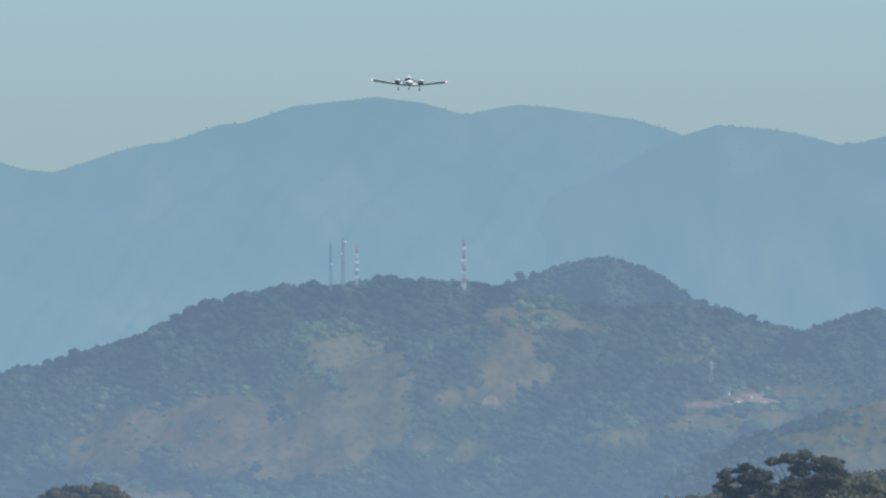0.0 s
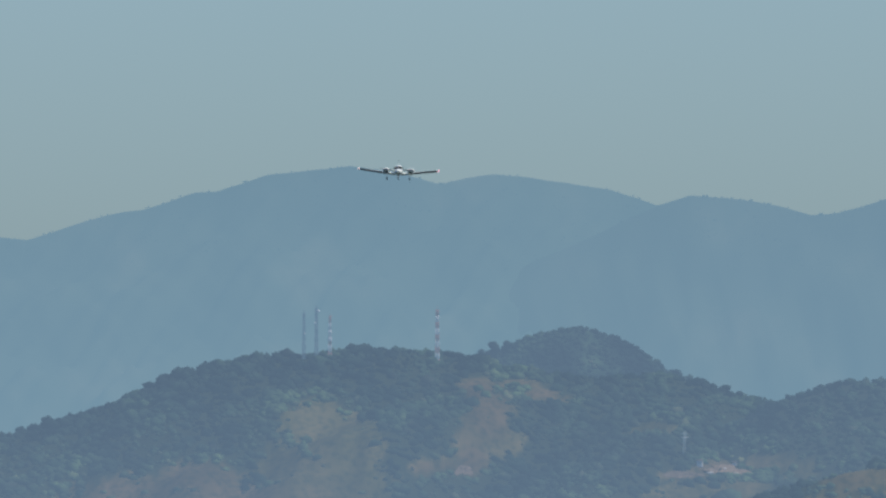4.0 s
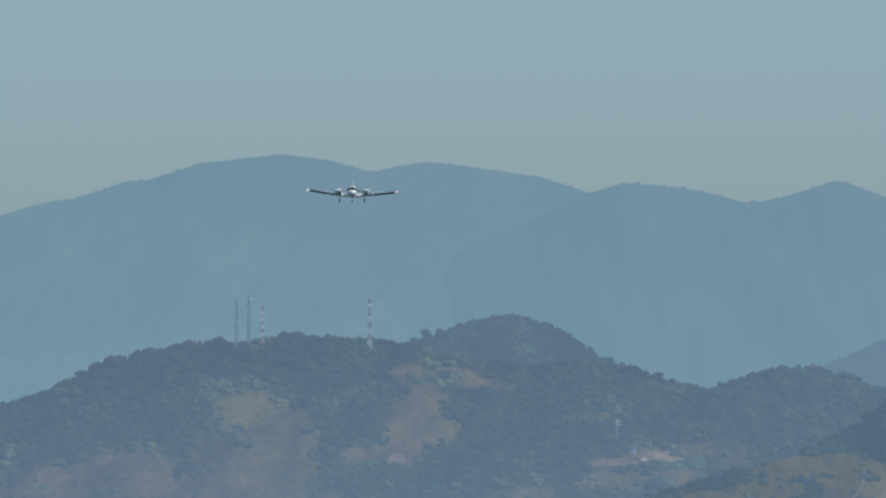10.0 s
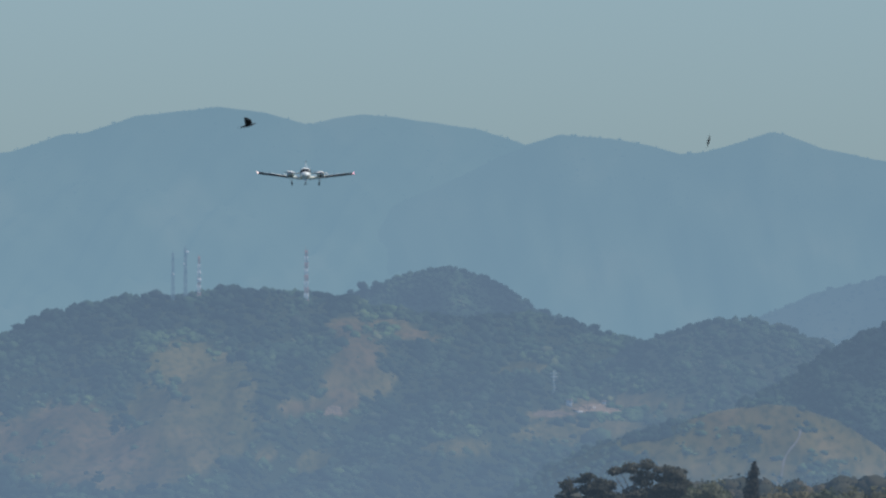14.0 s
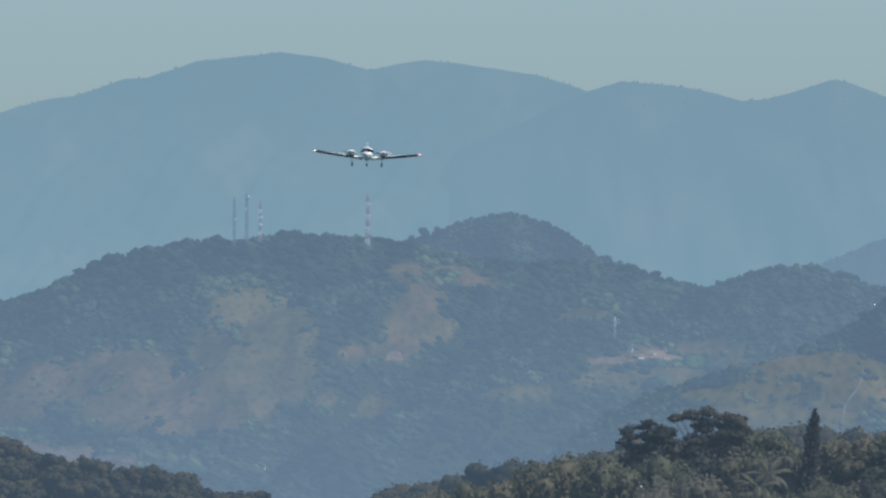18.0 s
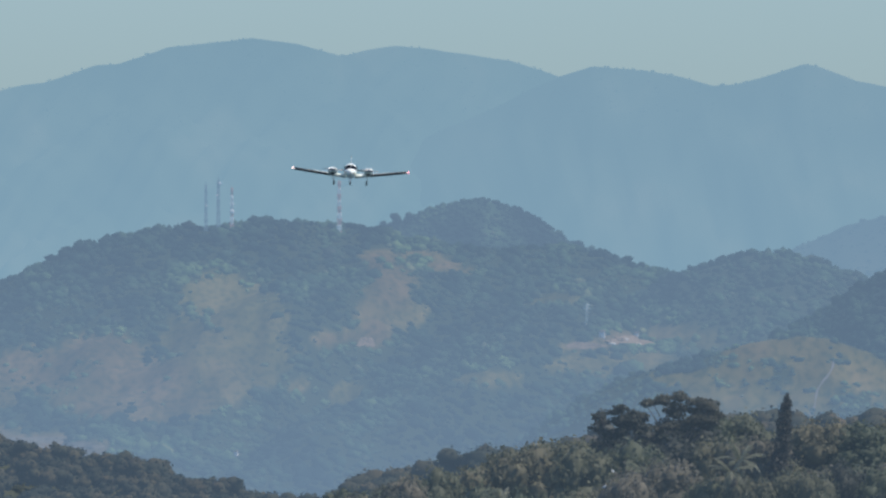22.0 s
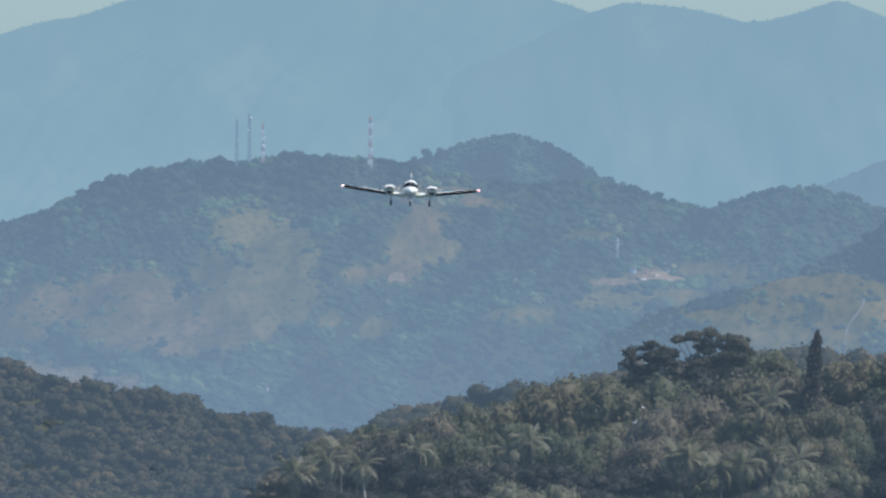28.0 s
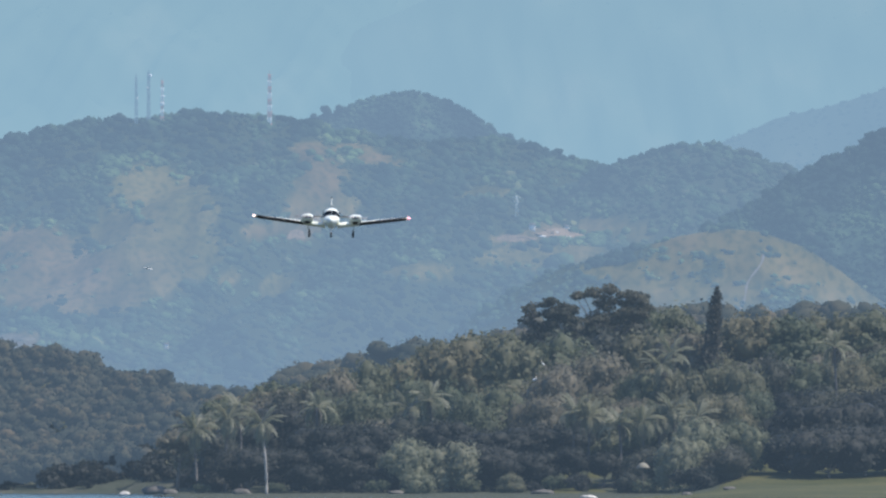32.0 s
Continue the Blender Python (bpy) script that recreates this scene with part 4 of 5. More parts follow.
SHRUB = tree("shrub", 9, 4.2, 2.0, 0.3, 16, 1400, 0.24, 0.10, GREEN_LEAVES, "low leafy shrub along the shore", 0.8, 0.5, 0.5, False)
# these shrubs bring painted shade under and before the trees
UNDER = tree("shrub", 10, 4.6, 2.4, 0.3, 16, 1400, 0.25, 0.10, SHADE_DARK_LEAVES, "dark shrub in the shade of the grove", 0.8, 0.5, 0.5, False)
placed = set()


def plant_shrub(kind_, u, y, big):
    if ground_z(np.array(at_bearing(u, y)), np.array(float(y))) < 0.1:
        return
    m = stand(at_bearing(u, y), y, rt.uniform(0, 360), 0.1) @ Matrix.Scale(big, 4)
    if kind_.name in placed:
        copy_thing(kind_, m).matrix_basis = m
    else:
        placed.add(kind_.name)
        kind_.matrix_basis = m


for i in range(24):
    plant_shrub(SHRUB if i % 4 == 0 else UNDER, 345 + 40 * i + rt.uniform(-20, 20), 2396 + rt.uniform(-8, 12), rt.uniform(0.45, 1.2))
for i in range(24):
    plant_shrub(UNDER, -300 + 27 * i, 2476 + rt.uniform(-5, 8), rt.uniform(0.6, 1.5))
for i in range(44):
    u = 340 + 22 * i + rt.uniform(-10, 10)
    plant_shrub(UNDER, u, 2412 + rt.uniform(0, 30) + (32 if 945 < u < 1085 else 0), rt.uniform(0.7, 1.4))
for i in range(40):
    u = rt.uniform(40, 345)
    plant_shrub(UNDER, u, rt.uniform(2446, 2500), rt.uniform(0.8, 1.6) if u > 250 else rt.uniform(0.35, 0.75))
for i in range(40):  # low dark scrub along the foreshore in place of shade
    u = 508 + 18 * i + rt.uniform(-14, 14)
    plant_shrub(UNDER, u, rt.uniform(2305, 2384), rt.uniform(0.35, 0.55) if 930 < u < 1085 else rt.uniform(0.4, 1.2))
for i in range(52):  # a dark fringe of scrub, added for the shade at the trees' edge
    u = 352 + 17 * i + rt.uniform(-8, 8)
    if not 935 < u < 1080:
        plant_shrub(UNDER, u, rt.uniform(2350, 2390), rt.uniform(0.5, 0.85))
# dark shrubs added behind the lawn trees as their shade
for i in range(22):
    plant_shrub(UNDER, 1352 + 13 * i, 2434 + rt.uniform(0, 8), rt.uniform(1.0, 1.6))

# dense trees at the lawn's edge, wide boughs; shade painted into their dark leaves
LOW = tree("broadleaf_tree", 45, 12.0, 5.8, 1.3, 34, 3000, 0.28, 0.3, SHADE_DARK_LEAVES, "dense dark tree with wide boughs over the lawn", 0.8, 1.2)
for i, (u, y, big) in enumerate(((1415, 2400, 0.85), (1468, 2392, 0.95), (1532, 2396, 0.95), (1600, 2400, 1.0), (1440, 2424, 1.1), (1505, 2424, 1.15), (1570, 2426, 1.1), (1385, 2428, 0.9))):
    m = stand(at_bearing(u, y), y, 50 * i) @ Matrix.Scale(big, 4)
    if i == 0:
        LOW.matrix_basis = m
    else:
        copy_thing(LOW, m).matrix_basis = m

# tall trees that break the skyline of the grove
def tiered_tree(seed, label, tufts, body, top, girth, mat):
    """A flat-topped tree: separate tufts (x, drop, radius) in tiers over bare limbs; body: (half width, depth below the top, lobes)."""
    r = np.random.RandomState(seed)
    plant = tagged(new("umbrella_tree"), label, "tree", "trees on the shore")
    lob = []
    for x, drop, rad in tufts:
        for k in range(3):
            lob.append((x + r.uniform(-0.6, 0.6), r.uniform(-3.0, 3.0), top - drop - rad * 0.4 + r.uniform(-0.6, 0.1), rad * r.uniform(0.6, 1.15), r.uniform(0.5, 0.85)))
    for k in range(body[2]):
        lob.append((r.uniform(-1, 1) * body[0] + 0.8, r.uniform(-3, 3), top - body[1] * r.uniform(0.28, 1.1), r.uniform(1.0, 1.7), 0.6))
    part("trunk", limbs(r, top * 0.45, lob[::3], girth), BARK, plant)
    v, f = leaf_cloud(r, lob, 75 * len(lob), 0.24, 0.0, 0.6)
    cv, cf = crown_core(r, lob, 0.55, 1)
    part("crown", mesh_of("crown", np.concatenate([v, cv]), f.tolist() + (cf + len(v)).tolist(), mat), mat, plant)
    return plant


at_ = stand(at_bearing(1084, 2530), 2530, 0)
tiered_tree(41, "tall umbrella-crowned tree with open dark foliage", [(-5.7, 0.9, 1.1), (-4.1, 0.7, 1.0), (-2.8, 0.25, 1.3), (-0.3, 0.0, 1.4), (1.9, 0.55, 1.3), (4.2, 1.1, 1.3), (5.8, 2.7, 1.1), (-1.6, 2.0, 1.3), (2.6, 2.4, 1.5)],
            (4.6, 5.2, 30), EYE + (LEVEL - 509) / LENS * 2530 - at_.translation.z, 0.42, DUSKY_LEAVES).matrix_basis = at_
at_ = stand(at_bearing(972, 2525), 2525, 0)
tiered_tree(42, "dark layered tree with flat tiers of leaves", [(0.6, 0.0, 1.2), (-0.8, 0.4, 1.0), (2.0, 0.6, 1.1), (-3.2, 0.9, 0.9), (-4.0, 1.2, 0.6), (3.6, 1.4, 1.1), (-2.2, 2.0, 1.2), (0.8, 1.8, 1.4), (2.6, 2.4, 1.3), (-4.2, 3.0, 0.8), (-2.8, 3.4, 1.2), (0.2, 3.4, 1.5), (4.0, 3.0, 1.2)],
            (3.6, 5.6, 14), EYE + (LEVEL - 530) / LENS * 2525 - at_.translation.z, 0.34, DARK_LEAVES).matrix_basis = at_
round_tree = tree("broadleaf_tree", 43, 9.5, 6.5, 4.0, 24, 1700, 0.40, 0.4, SHADE_DARK_LEAVES, "round dark tree standing over the lawn", 0.8)
round_tree.matrix_basis = stand(at_bearing(1372, 2475), 2475, 10)
edge_tree = tree("broadleaf_tree", 44, 6.5, 2.6, 4.2, 14, 900, 0.32, 0.25, BROWN_LEAVES, "low spreading brownish tree at the water's edge", 0.5)
edge_tree.matrix_basis = stand(at_bearing(314, 2412), 2412, 0) @ Matrix.Scale(1.25, 4)


def palm_frond(r, length, droop):
    """An arched rib with narrow leaflets that hang in a V along both sides."""
    v, f = [], []
    steps = 22
    spine = [Vector((length * (s - 0.16 * droop * s * s), 0, length * (0.5 * s - droop * s * s * 0.66))) for s in (i / steps for i in range(steps + 1))]
    for i in range(2, steps + 1):
        p = spine[i]
        along = (spine[i] - spine[i - 1]).normalized()
        wide = length * 0.20 * math.sin(min(1, 0.2 + i / steps * 0.86) * 3.0) + 0.06
        for side in (-1, 1):
            tip = p + Vector((along.x * wide * 0.8, side * wide * r.uniform(0.7, 0.95), along.z * wide * 0.8 - wide * r.uniform(0.25, 0.6)))
            k = len(v)
            half = along * length * 0.021
            v += [p - half, p + half, tip + half * 0.3, tip - half * 0.3]
            f.append((k, k + 1, k + 2, k + 3))
    for i in range(steps):
        k = len(v)
        for q, w in ((spine[i], 0.05 * (1.1 - i / steps)), (spine[i + 1], 0.05 * (1.1 - (i + 1) / steps))):
            v += [q + Vector((0, -w, 0)), q + Vector((0, w, 0))]
        f.append((k, k + 1, k + 3, k + 2))
    return mesh_of("frond", v, f, FROND, smooth=False)


rf = random.Random(3)
DEAD_FROND = plain("dead_frond", (0.15, 0.125, 0.085), 0.8, vary=0.25, scale=3, veil=SHORE_VEIL)
WITHERED = palm_frond(rf, 3.4, 1.9)
WITHERED.materials[0] = DEAD_FROND
FRONDS = [palm_frond(rf, 3.9, 0.5), palm_frond(rf, 4.5, 0.8), palm_frond(rf, 4.5, 1.15), palm_frond(rf, 4.0, 1.6)]


def palm(seed, height, bow, label, bark=PALM_BARK, count=17):
    r = random.Random(seed)
    plant = tagged(new("palm_tree"), label, "palm", "palms on the shore")
    pts = [(bow * (s / 8) ** 2, 0.15 * math.sin(s), -0.5 + (height + 0.5) * s / 8) for s in range(9)]
    part("trunk", tube(pts, [0.26 - 0.016 * s for s in range(9)], 8), bark, plant)
    for i in range(count):
        k = i % 4
        ob = part("frond", FRONDS[k], FROND, plant)
        ob.matrix_basis = pose(pts[-1][0], pts[-1][1], pts[-1][2], 0, (-34, -12, 8, 26)[k] + r.uniform(-8, 8), i * 137.5 + r.uniform(-12, 12))
    for i in range(5 if count < 15 else 3):
        ob = part("dead_frond", WITHERED, DEAD_FROND, plant, "withered hanging frond")
        ob.matrix_basis = pose(pts[-1][0], pts[-1][1], pts[-1][2] - 0.2, 0, 42 + r.uniform(-6, 10), 250 + 40 * i + r.uniform(-25, 25))
    nuts = bmesh.new()
    for i in range(5):
        bmesh.ops.create_icosphere(nuts, subdivisions=1, radius=0.16, matrix=Matrix.Translation((pts[-1][0] + 0.3 * math.cos(i * 1.3), 0.3 * math.sin(i * 1.3), pts[-1][2] - 0.25)))
    part("coconuts", nuts, BARK, plant)
    return plant


PALM_SORTS = (("coconut palm with a bowed pale trunk on the shore", PALM_BARK, 24, -0.8), ("coconut palm with drooping fronds on the shore", DIM_BARK, 26, 0.4),
              ("palm with a sparse crown among the trees", DIM_BARK, 14, 0.2))
# bearing of the crown's heart, distance, its height as a bearing, turn, sort
palm_spots = [(472, 2384, 750, 0, 0), (398, 2408, 742, 0, 1), (762, 2424, 704, 60, 2), (348, 2404, 762, 200, 1), (1040, 2418, 738, 40, 1), (1098, 2414, 752, 100, 1), (1165, 2420, 738, 10, 1),
              (1196, 2420, 728, 160, 1), (1236, 2416, 738, 220, 2), (426, 2412, 724, 120, 1), (722, 2424, 722, 10, 2), (1478, 2446, 614, 80, 2), (1168, 2456, 648, 0, 2),
              (1186, 2460, 628, 30, 2), (1140, 2416, 746, 200, 1), (562, 2420, 722, 90, 2), (1015, 2420, 728, 300, 1)]
for i, (u, y, v, turn_, k) in enumerate(palm_spots):
    m = stand(at_bearing(u, y), y, turn_, 0.0)
    label, bark, count, bow = PALM_SORTS[k]
    palm(i + 1, EYE + (LEVEL - v) / LENS * y - m.translation.z, bow, label, bark, count).matrix_basis = m


def island_pine(height, label):
    r = np.random.RandomState(77)
    plant = tagged(new("island_pine"), label, "conifer")
    part("trunk", tube([(0, 0, -0.5), (0, 0, height * 0.6), (0, 0, height)], [0.3, 0.18, 0.03], 8), BARK, plant)
    for i in range(34):
        z = height * (0.22 + 0.77 * i / 33)
        low_ = height - z
        reach = (min(0.38 * low_, 0.66) + 0.095 * max(0.0, low_ - 1.8)) * r.uniform(0.85, 1.2) + 0.1
        v, f = [], []
        for b in range(9):
            a = b * 0.698 + i * 0.37 + r.uniform(-0.2, 0.2)
            far_ = reach * r.uniform(0.6, 1.15)
            for q in range(14):
                w = (q + 1) / 14
                c = np.array([far_ * w * math.cos(a), far_ * w * math.sin(a), 0.22 * far_ * w * w - 0.12 * far_ * w + 0.05 * r.normal()])
                o = r.normal(size=(4, 3)) * (0.11 + 0.09 * reach)
                k = len(v)
                v += [tuple(c + o[j]) for j in range(4)]
                f.append((k, k + 1, k + 2, k + 3))
        ob = part("whorl", mesh_of("whorl", v, f, NEEDLES, smooth=False), NEEDLES, plant)
        ob.location.z = z
    return plant


pine = island_pine(21.0, "tall narrow dark island pine above the grove")
pine.matrix_basis = pose(at_bearing(1245, 2500), 2500, EYE + (LEVEL - 507) / LENS * 2500 - 20.9, 0, 6.0, 0)

# far woodland over the left headland and along the back of the grove
rw = np.random.RandomState(50)
verts, faces, done = [], [], 0
for i in range(1320):
    if i < 1100:
        u, y = rw.uniform(-420, 370), 2474 + 420 * rw.uniform(0, 1) ** 1.4
    else:
        u, y = rw.uniform(290, 1700), rw.uniform(2585, 2660)
    x = at_bearing(u, y)
    g = float(ground_z(np.array(x), np.array(y)))
    wide = (rw.uniform(2.6, 6.6) if i < 1100 else rw.uniform(4.5, 9.0)) + (2.2 if i >= 1100 and (480 < u < 1000 or 1090 < u < 1560) else 0.0)
    lob = crown_lobes(rw, wide, wide * 0.5, wide * 0.35, 6, 0.75)
    v, f = leaf_cloud(rw, lob, 170, 0.29, 0.0, 0.45, 1.08)
    cv, cf = crown_core(rw, lob, 0.84, 2)
    verts += [v + np.array([x, y, g]), cv + np.array([x, y, g])]
    faces += (f + done).tolist() + (cf + done + len(v)).tolist()
    done += len(v) + len(cv)
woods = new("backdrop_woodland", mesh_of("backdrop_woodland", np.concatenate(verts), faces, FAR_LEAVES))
tagged(woods, "dense dusty green woodland over the headland", "woodland", kind="stuff")


# ---- the shore ----
def boulder(seed, sx, sy, sz, mat, label):
    bm = bmesh.new()
    bmesh.ops.create_icosphere(bm, subdivisions=3, radius=1.0)
    for vert in bm.verts:
        k = 1 + 0.28 * noise.noise(vert.co * 1.3 + Vector((seed, 0, 0))) + 0.08 * noise.noise(vert.co * 5 + Vector((0, seed, 0)))
        vert.co = Vector((vert.co.x * sx * k, vert.co.y * sy * k, vert.co.z * sz * k))
    return tagged(part("boulder", bm, mat), label, "rock", "rocks on the shore")


for i, (u, y, sx, sz, mat, label) in enumerate((
        (222, 2440, 1.0, 0.75, PALE_ROCK, "pale rounded boulder at the water's edge"), (275, 2405, 2.1, 0.8, ROCK, "brown boulder at the point"),
        (428, 2392, 1.4, 0.6, ROCK, "low brown rock under the palms"), (300, 2398, 1.3, 0.5, ROCK, "low brown rock at the point"),
        (1042, 2235, 1.2, 0.3, PALE_ROCK, "pale flat rock on the foreshore"),
        (960, 2388, 1.7, 0.5, ROCK, "flat brown rock in the shade"), (1215, 2330, 0.8, 0.35, ROCK, "small brown rock on the foreshore"),
        (700, 2390, 1.2, 0.4, ROCK, "low dark rock in the shade"), (1290, 2350, 1.0, 0.35, ROCK, "brown rock beside the lawn"))):
    x = at_bearing(u, y)
    ob = boulder(i * 3.1, sx, sx * 0.8, sz, mat, label)
    ob.location = (x, y, float(ground_z(np.array(x), np.array(float(y)))) + sz * 0.35)


parasol_at = Vector((at_bearing(1138, 2393), 2393, float(ground_z(np.array(at_bearing(1138, 2393)), np.array(2393.0)))))
parasol = tagged(new("parasol"), "cream cloth parasol standing under the palms", "parasol")
parasol.location = parasol_at
roof_z = EYE + (LEVEL - 828) / LENS * 2393 - parasol_at.z
CLOTH = plain("cream_cloth", (0.22, 0.20, 0.15), 0.85, vary=0.12, scale=2, veil=SHORE_VEIL)
part("pole", tube([(0, 0, -0.3), (0, 0, roof_z + 0.75)], 0.05, 8), BARK, parasol)
part("canopy", rings([[Vector((q * math.cos(a_ * 0.7854), q * math.sin(a_ * 0.7854), roof_z + h)) for a_ in range(8)] for q, h in ((0.98, -0.05), (1.0, 0.0), (0.72, 0.42), (0.35, 0.72), (0.04, 0.82))]), CLOTH, parasol)
for a_ in range(8):
    part("rib", tube([(0.1, 0, 0), (0.97, 0, -0.50)], 0.02, 5), BARK, parasol).matrix_basis = pose(0, 0, roof_z + 0.48, 0, 0, 45 * a_)


# ---- egrets at rest in the grove ----
def egret(label):
    bird = tagged(new("egret"), label, "bird", "egrets in the grove")
    body = rings([oval(-0.34 + 0.085 * i, 0, 0.30 + 0.03 * i * (8 - i) / 8 - 0.02 * i, 0.04 + 0.26 * math.sin(3.14159 * i / 8), 0.04 + 0.24 * math.sin(3.14159 * i / 8), 10) for i in range(9)])
    part("body", body, FEATHER_WHITE, bird)
    part("neck", tube([(0, -0.28, 0.34), (0, -0.42, 0.48), (0, -0.34, 0.62), (0, -0.42, 0.74)], [0.07, 0.05, 0.045, 0.06], 8), FEATHER_WHITE, bird)
    part("beak", tube([(0, -0.45, 0.74), (0, -0.62, 0.71)], [0.025, 0.005], 6), BEAK, bird)
    for s in (-1, 1):
        part("leg", tube([(s * 0.05, 0, 0.3), (s * 0.05, 0, 0)], 0.012, 5), BEAK, bird)
    return bird


def perch(u, v, y):
    p = there(u, v, y)
    return pose(p.x, p.y, p.z, 0, 0, 70 * math.sin(u))


rest = egret("white egret at rest in the treetops")
rest.matrix_basis = perch(945, 677, 2450.6) @ Matrix.Scale(1.3, 4)
for u, v, y in ((961, 649, 2488.2),):
    copy_thing(rest, perch(u, v, y))


# ---- the aeroplane: its nose is towards -y, its origin amidships at the height of the nose ----
plane = tagged(new("twin_engine_aeroplane"), "white twin-engine light aeroplane with red wingtips, gear down", "aeroplane")
SECTIONS = ((-3.98, -0.36, 0.10, 0.10), (-3.90, -0.35, 0.36, 0.32), (-3.6, -0.34, 0.62, 0.52), (-3.1, -0.33, 0.88, 0.66), (-2.5, -0.31, 1.08, 0.76),
            (-2.05, -0.28, 1.16, 0.82), (-1.85, -0.18, 1.18, 0.98), (-1.5, -0.03, 1.20, 1.24), (-1.2, 0.03, 1.22, 1.38), (-0.7, 0.08, 1.24, 1.48), (0.4, 0.08, 1.24, 1.48),
            (1.4, 0.08, 1.12, 1.26), (2.4, 0.16, 0.80, 0.94), (3.4, 0.25, 0.48, 0.60), (4.3, 0.33, 0.20, 0.34), (4.6, 0.34, 0.08, 0.14))
hull = rings([oval(y, 0, z, w, h, 28, 2.3) for y, z, w, h in SECTIONS])
for vert in hull.verts:  # the belly narrows to a keel
    vert.co.x *= 1 - 0.42 * min(1.0, max(0.0, (-0.12 - vert.co.z) / 0.55))
part("fuselage", hull, WHITE_PAINT, plane)


def on_skin(y, a, out):
    """A point on the fuselage at y and the angle a from the side, out metres proud."""
    ys = [q[0] for q in SECTIONS]
    cz, w, h = (float(np.interp(y, ys, [q[k] for q in SECTIONS])) for k in (1, 2, 3))
    c, d = math.cos(a), math.sin(a)
    return Vector(((w / 2 + out) * math.copysign(abs(c) ** (2 / 2.3), c), y - out, cz + (h / 2 + out) * math.copysign(abs(d) ** (2 / 2.3), d)))


# windscreen: two dark panes wrapped on the front of the cabin
for s in (-1, 1):
    glass = bmesh.new()
    layers = []
    for out in (0.02, -0.03):
        layers.append([[glass.verts.new(on_skin(-2.0 + 0.50 * j / 5 + 0.16 * (1 - i / 7) ** 2, radians(90 - s * (0.6 + 74 * (1 - i / 7))), out)) for j in range(6)] for i in range(8)])
    for grid in layers:
        for a_, b_ in zip(grid, grid[1:]):
            for j in range(5):
                glass.faces.new((a_[j], b_[j], b_[j + 1], a_[j + 1]))
    part("windscreen", glass, DARK_GLASS, plane, "dark tinted windscreen pane")
for s in (-1, 1):
    for y in (-0.55, 0.35, 1.2):
        part("cabin_window", block(s * 0.60 if y < 1 else s * 0.55, y, 0.40, 0.08, 0.6, 0.34, 0.03), DARK_GLASS, plane)


def wing_ring(x, lead, chord, z, thick, front=0.0, rear=1.0):
    """An aerofoil section at x between two fractions of its chord."""
    fs = [front + (rear - front) * q for q in (0, 0.02, 0.06, 0.14, 0.3, 0.5, 0.75, 1.0)]

    def half(f):
        return thick * chord * (1.48 * math.sqrt(f) - 0.63 * f - 1.76 * f * f + 1.42 * f ** 3 - 0.51 * f ** 4) + 0.004
    top = [Vector((x, lead + f * chord, z + half(f) * 1.15)) for f in fs]
    low = [Vector((x, lead + f * chord, z - half(f) * 0.7)) for f in reversed(fs)]
    return top + low


RISE = math.tan(radians(7.0))


def span_at(f):
    x = 0.45 + 5.25 * f
    chord = 2.15 - 0.35 * min(1, f / 0.3) - 0.45 * f
    lead = -1.15 + 0.42 * min(1, f / 0.3) + 0.10 * f
    return x, lead, chord, -0.50 + RISE * (x - 0.45)


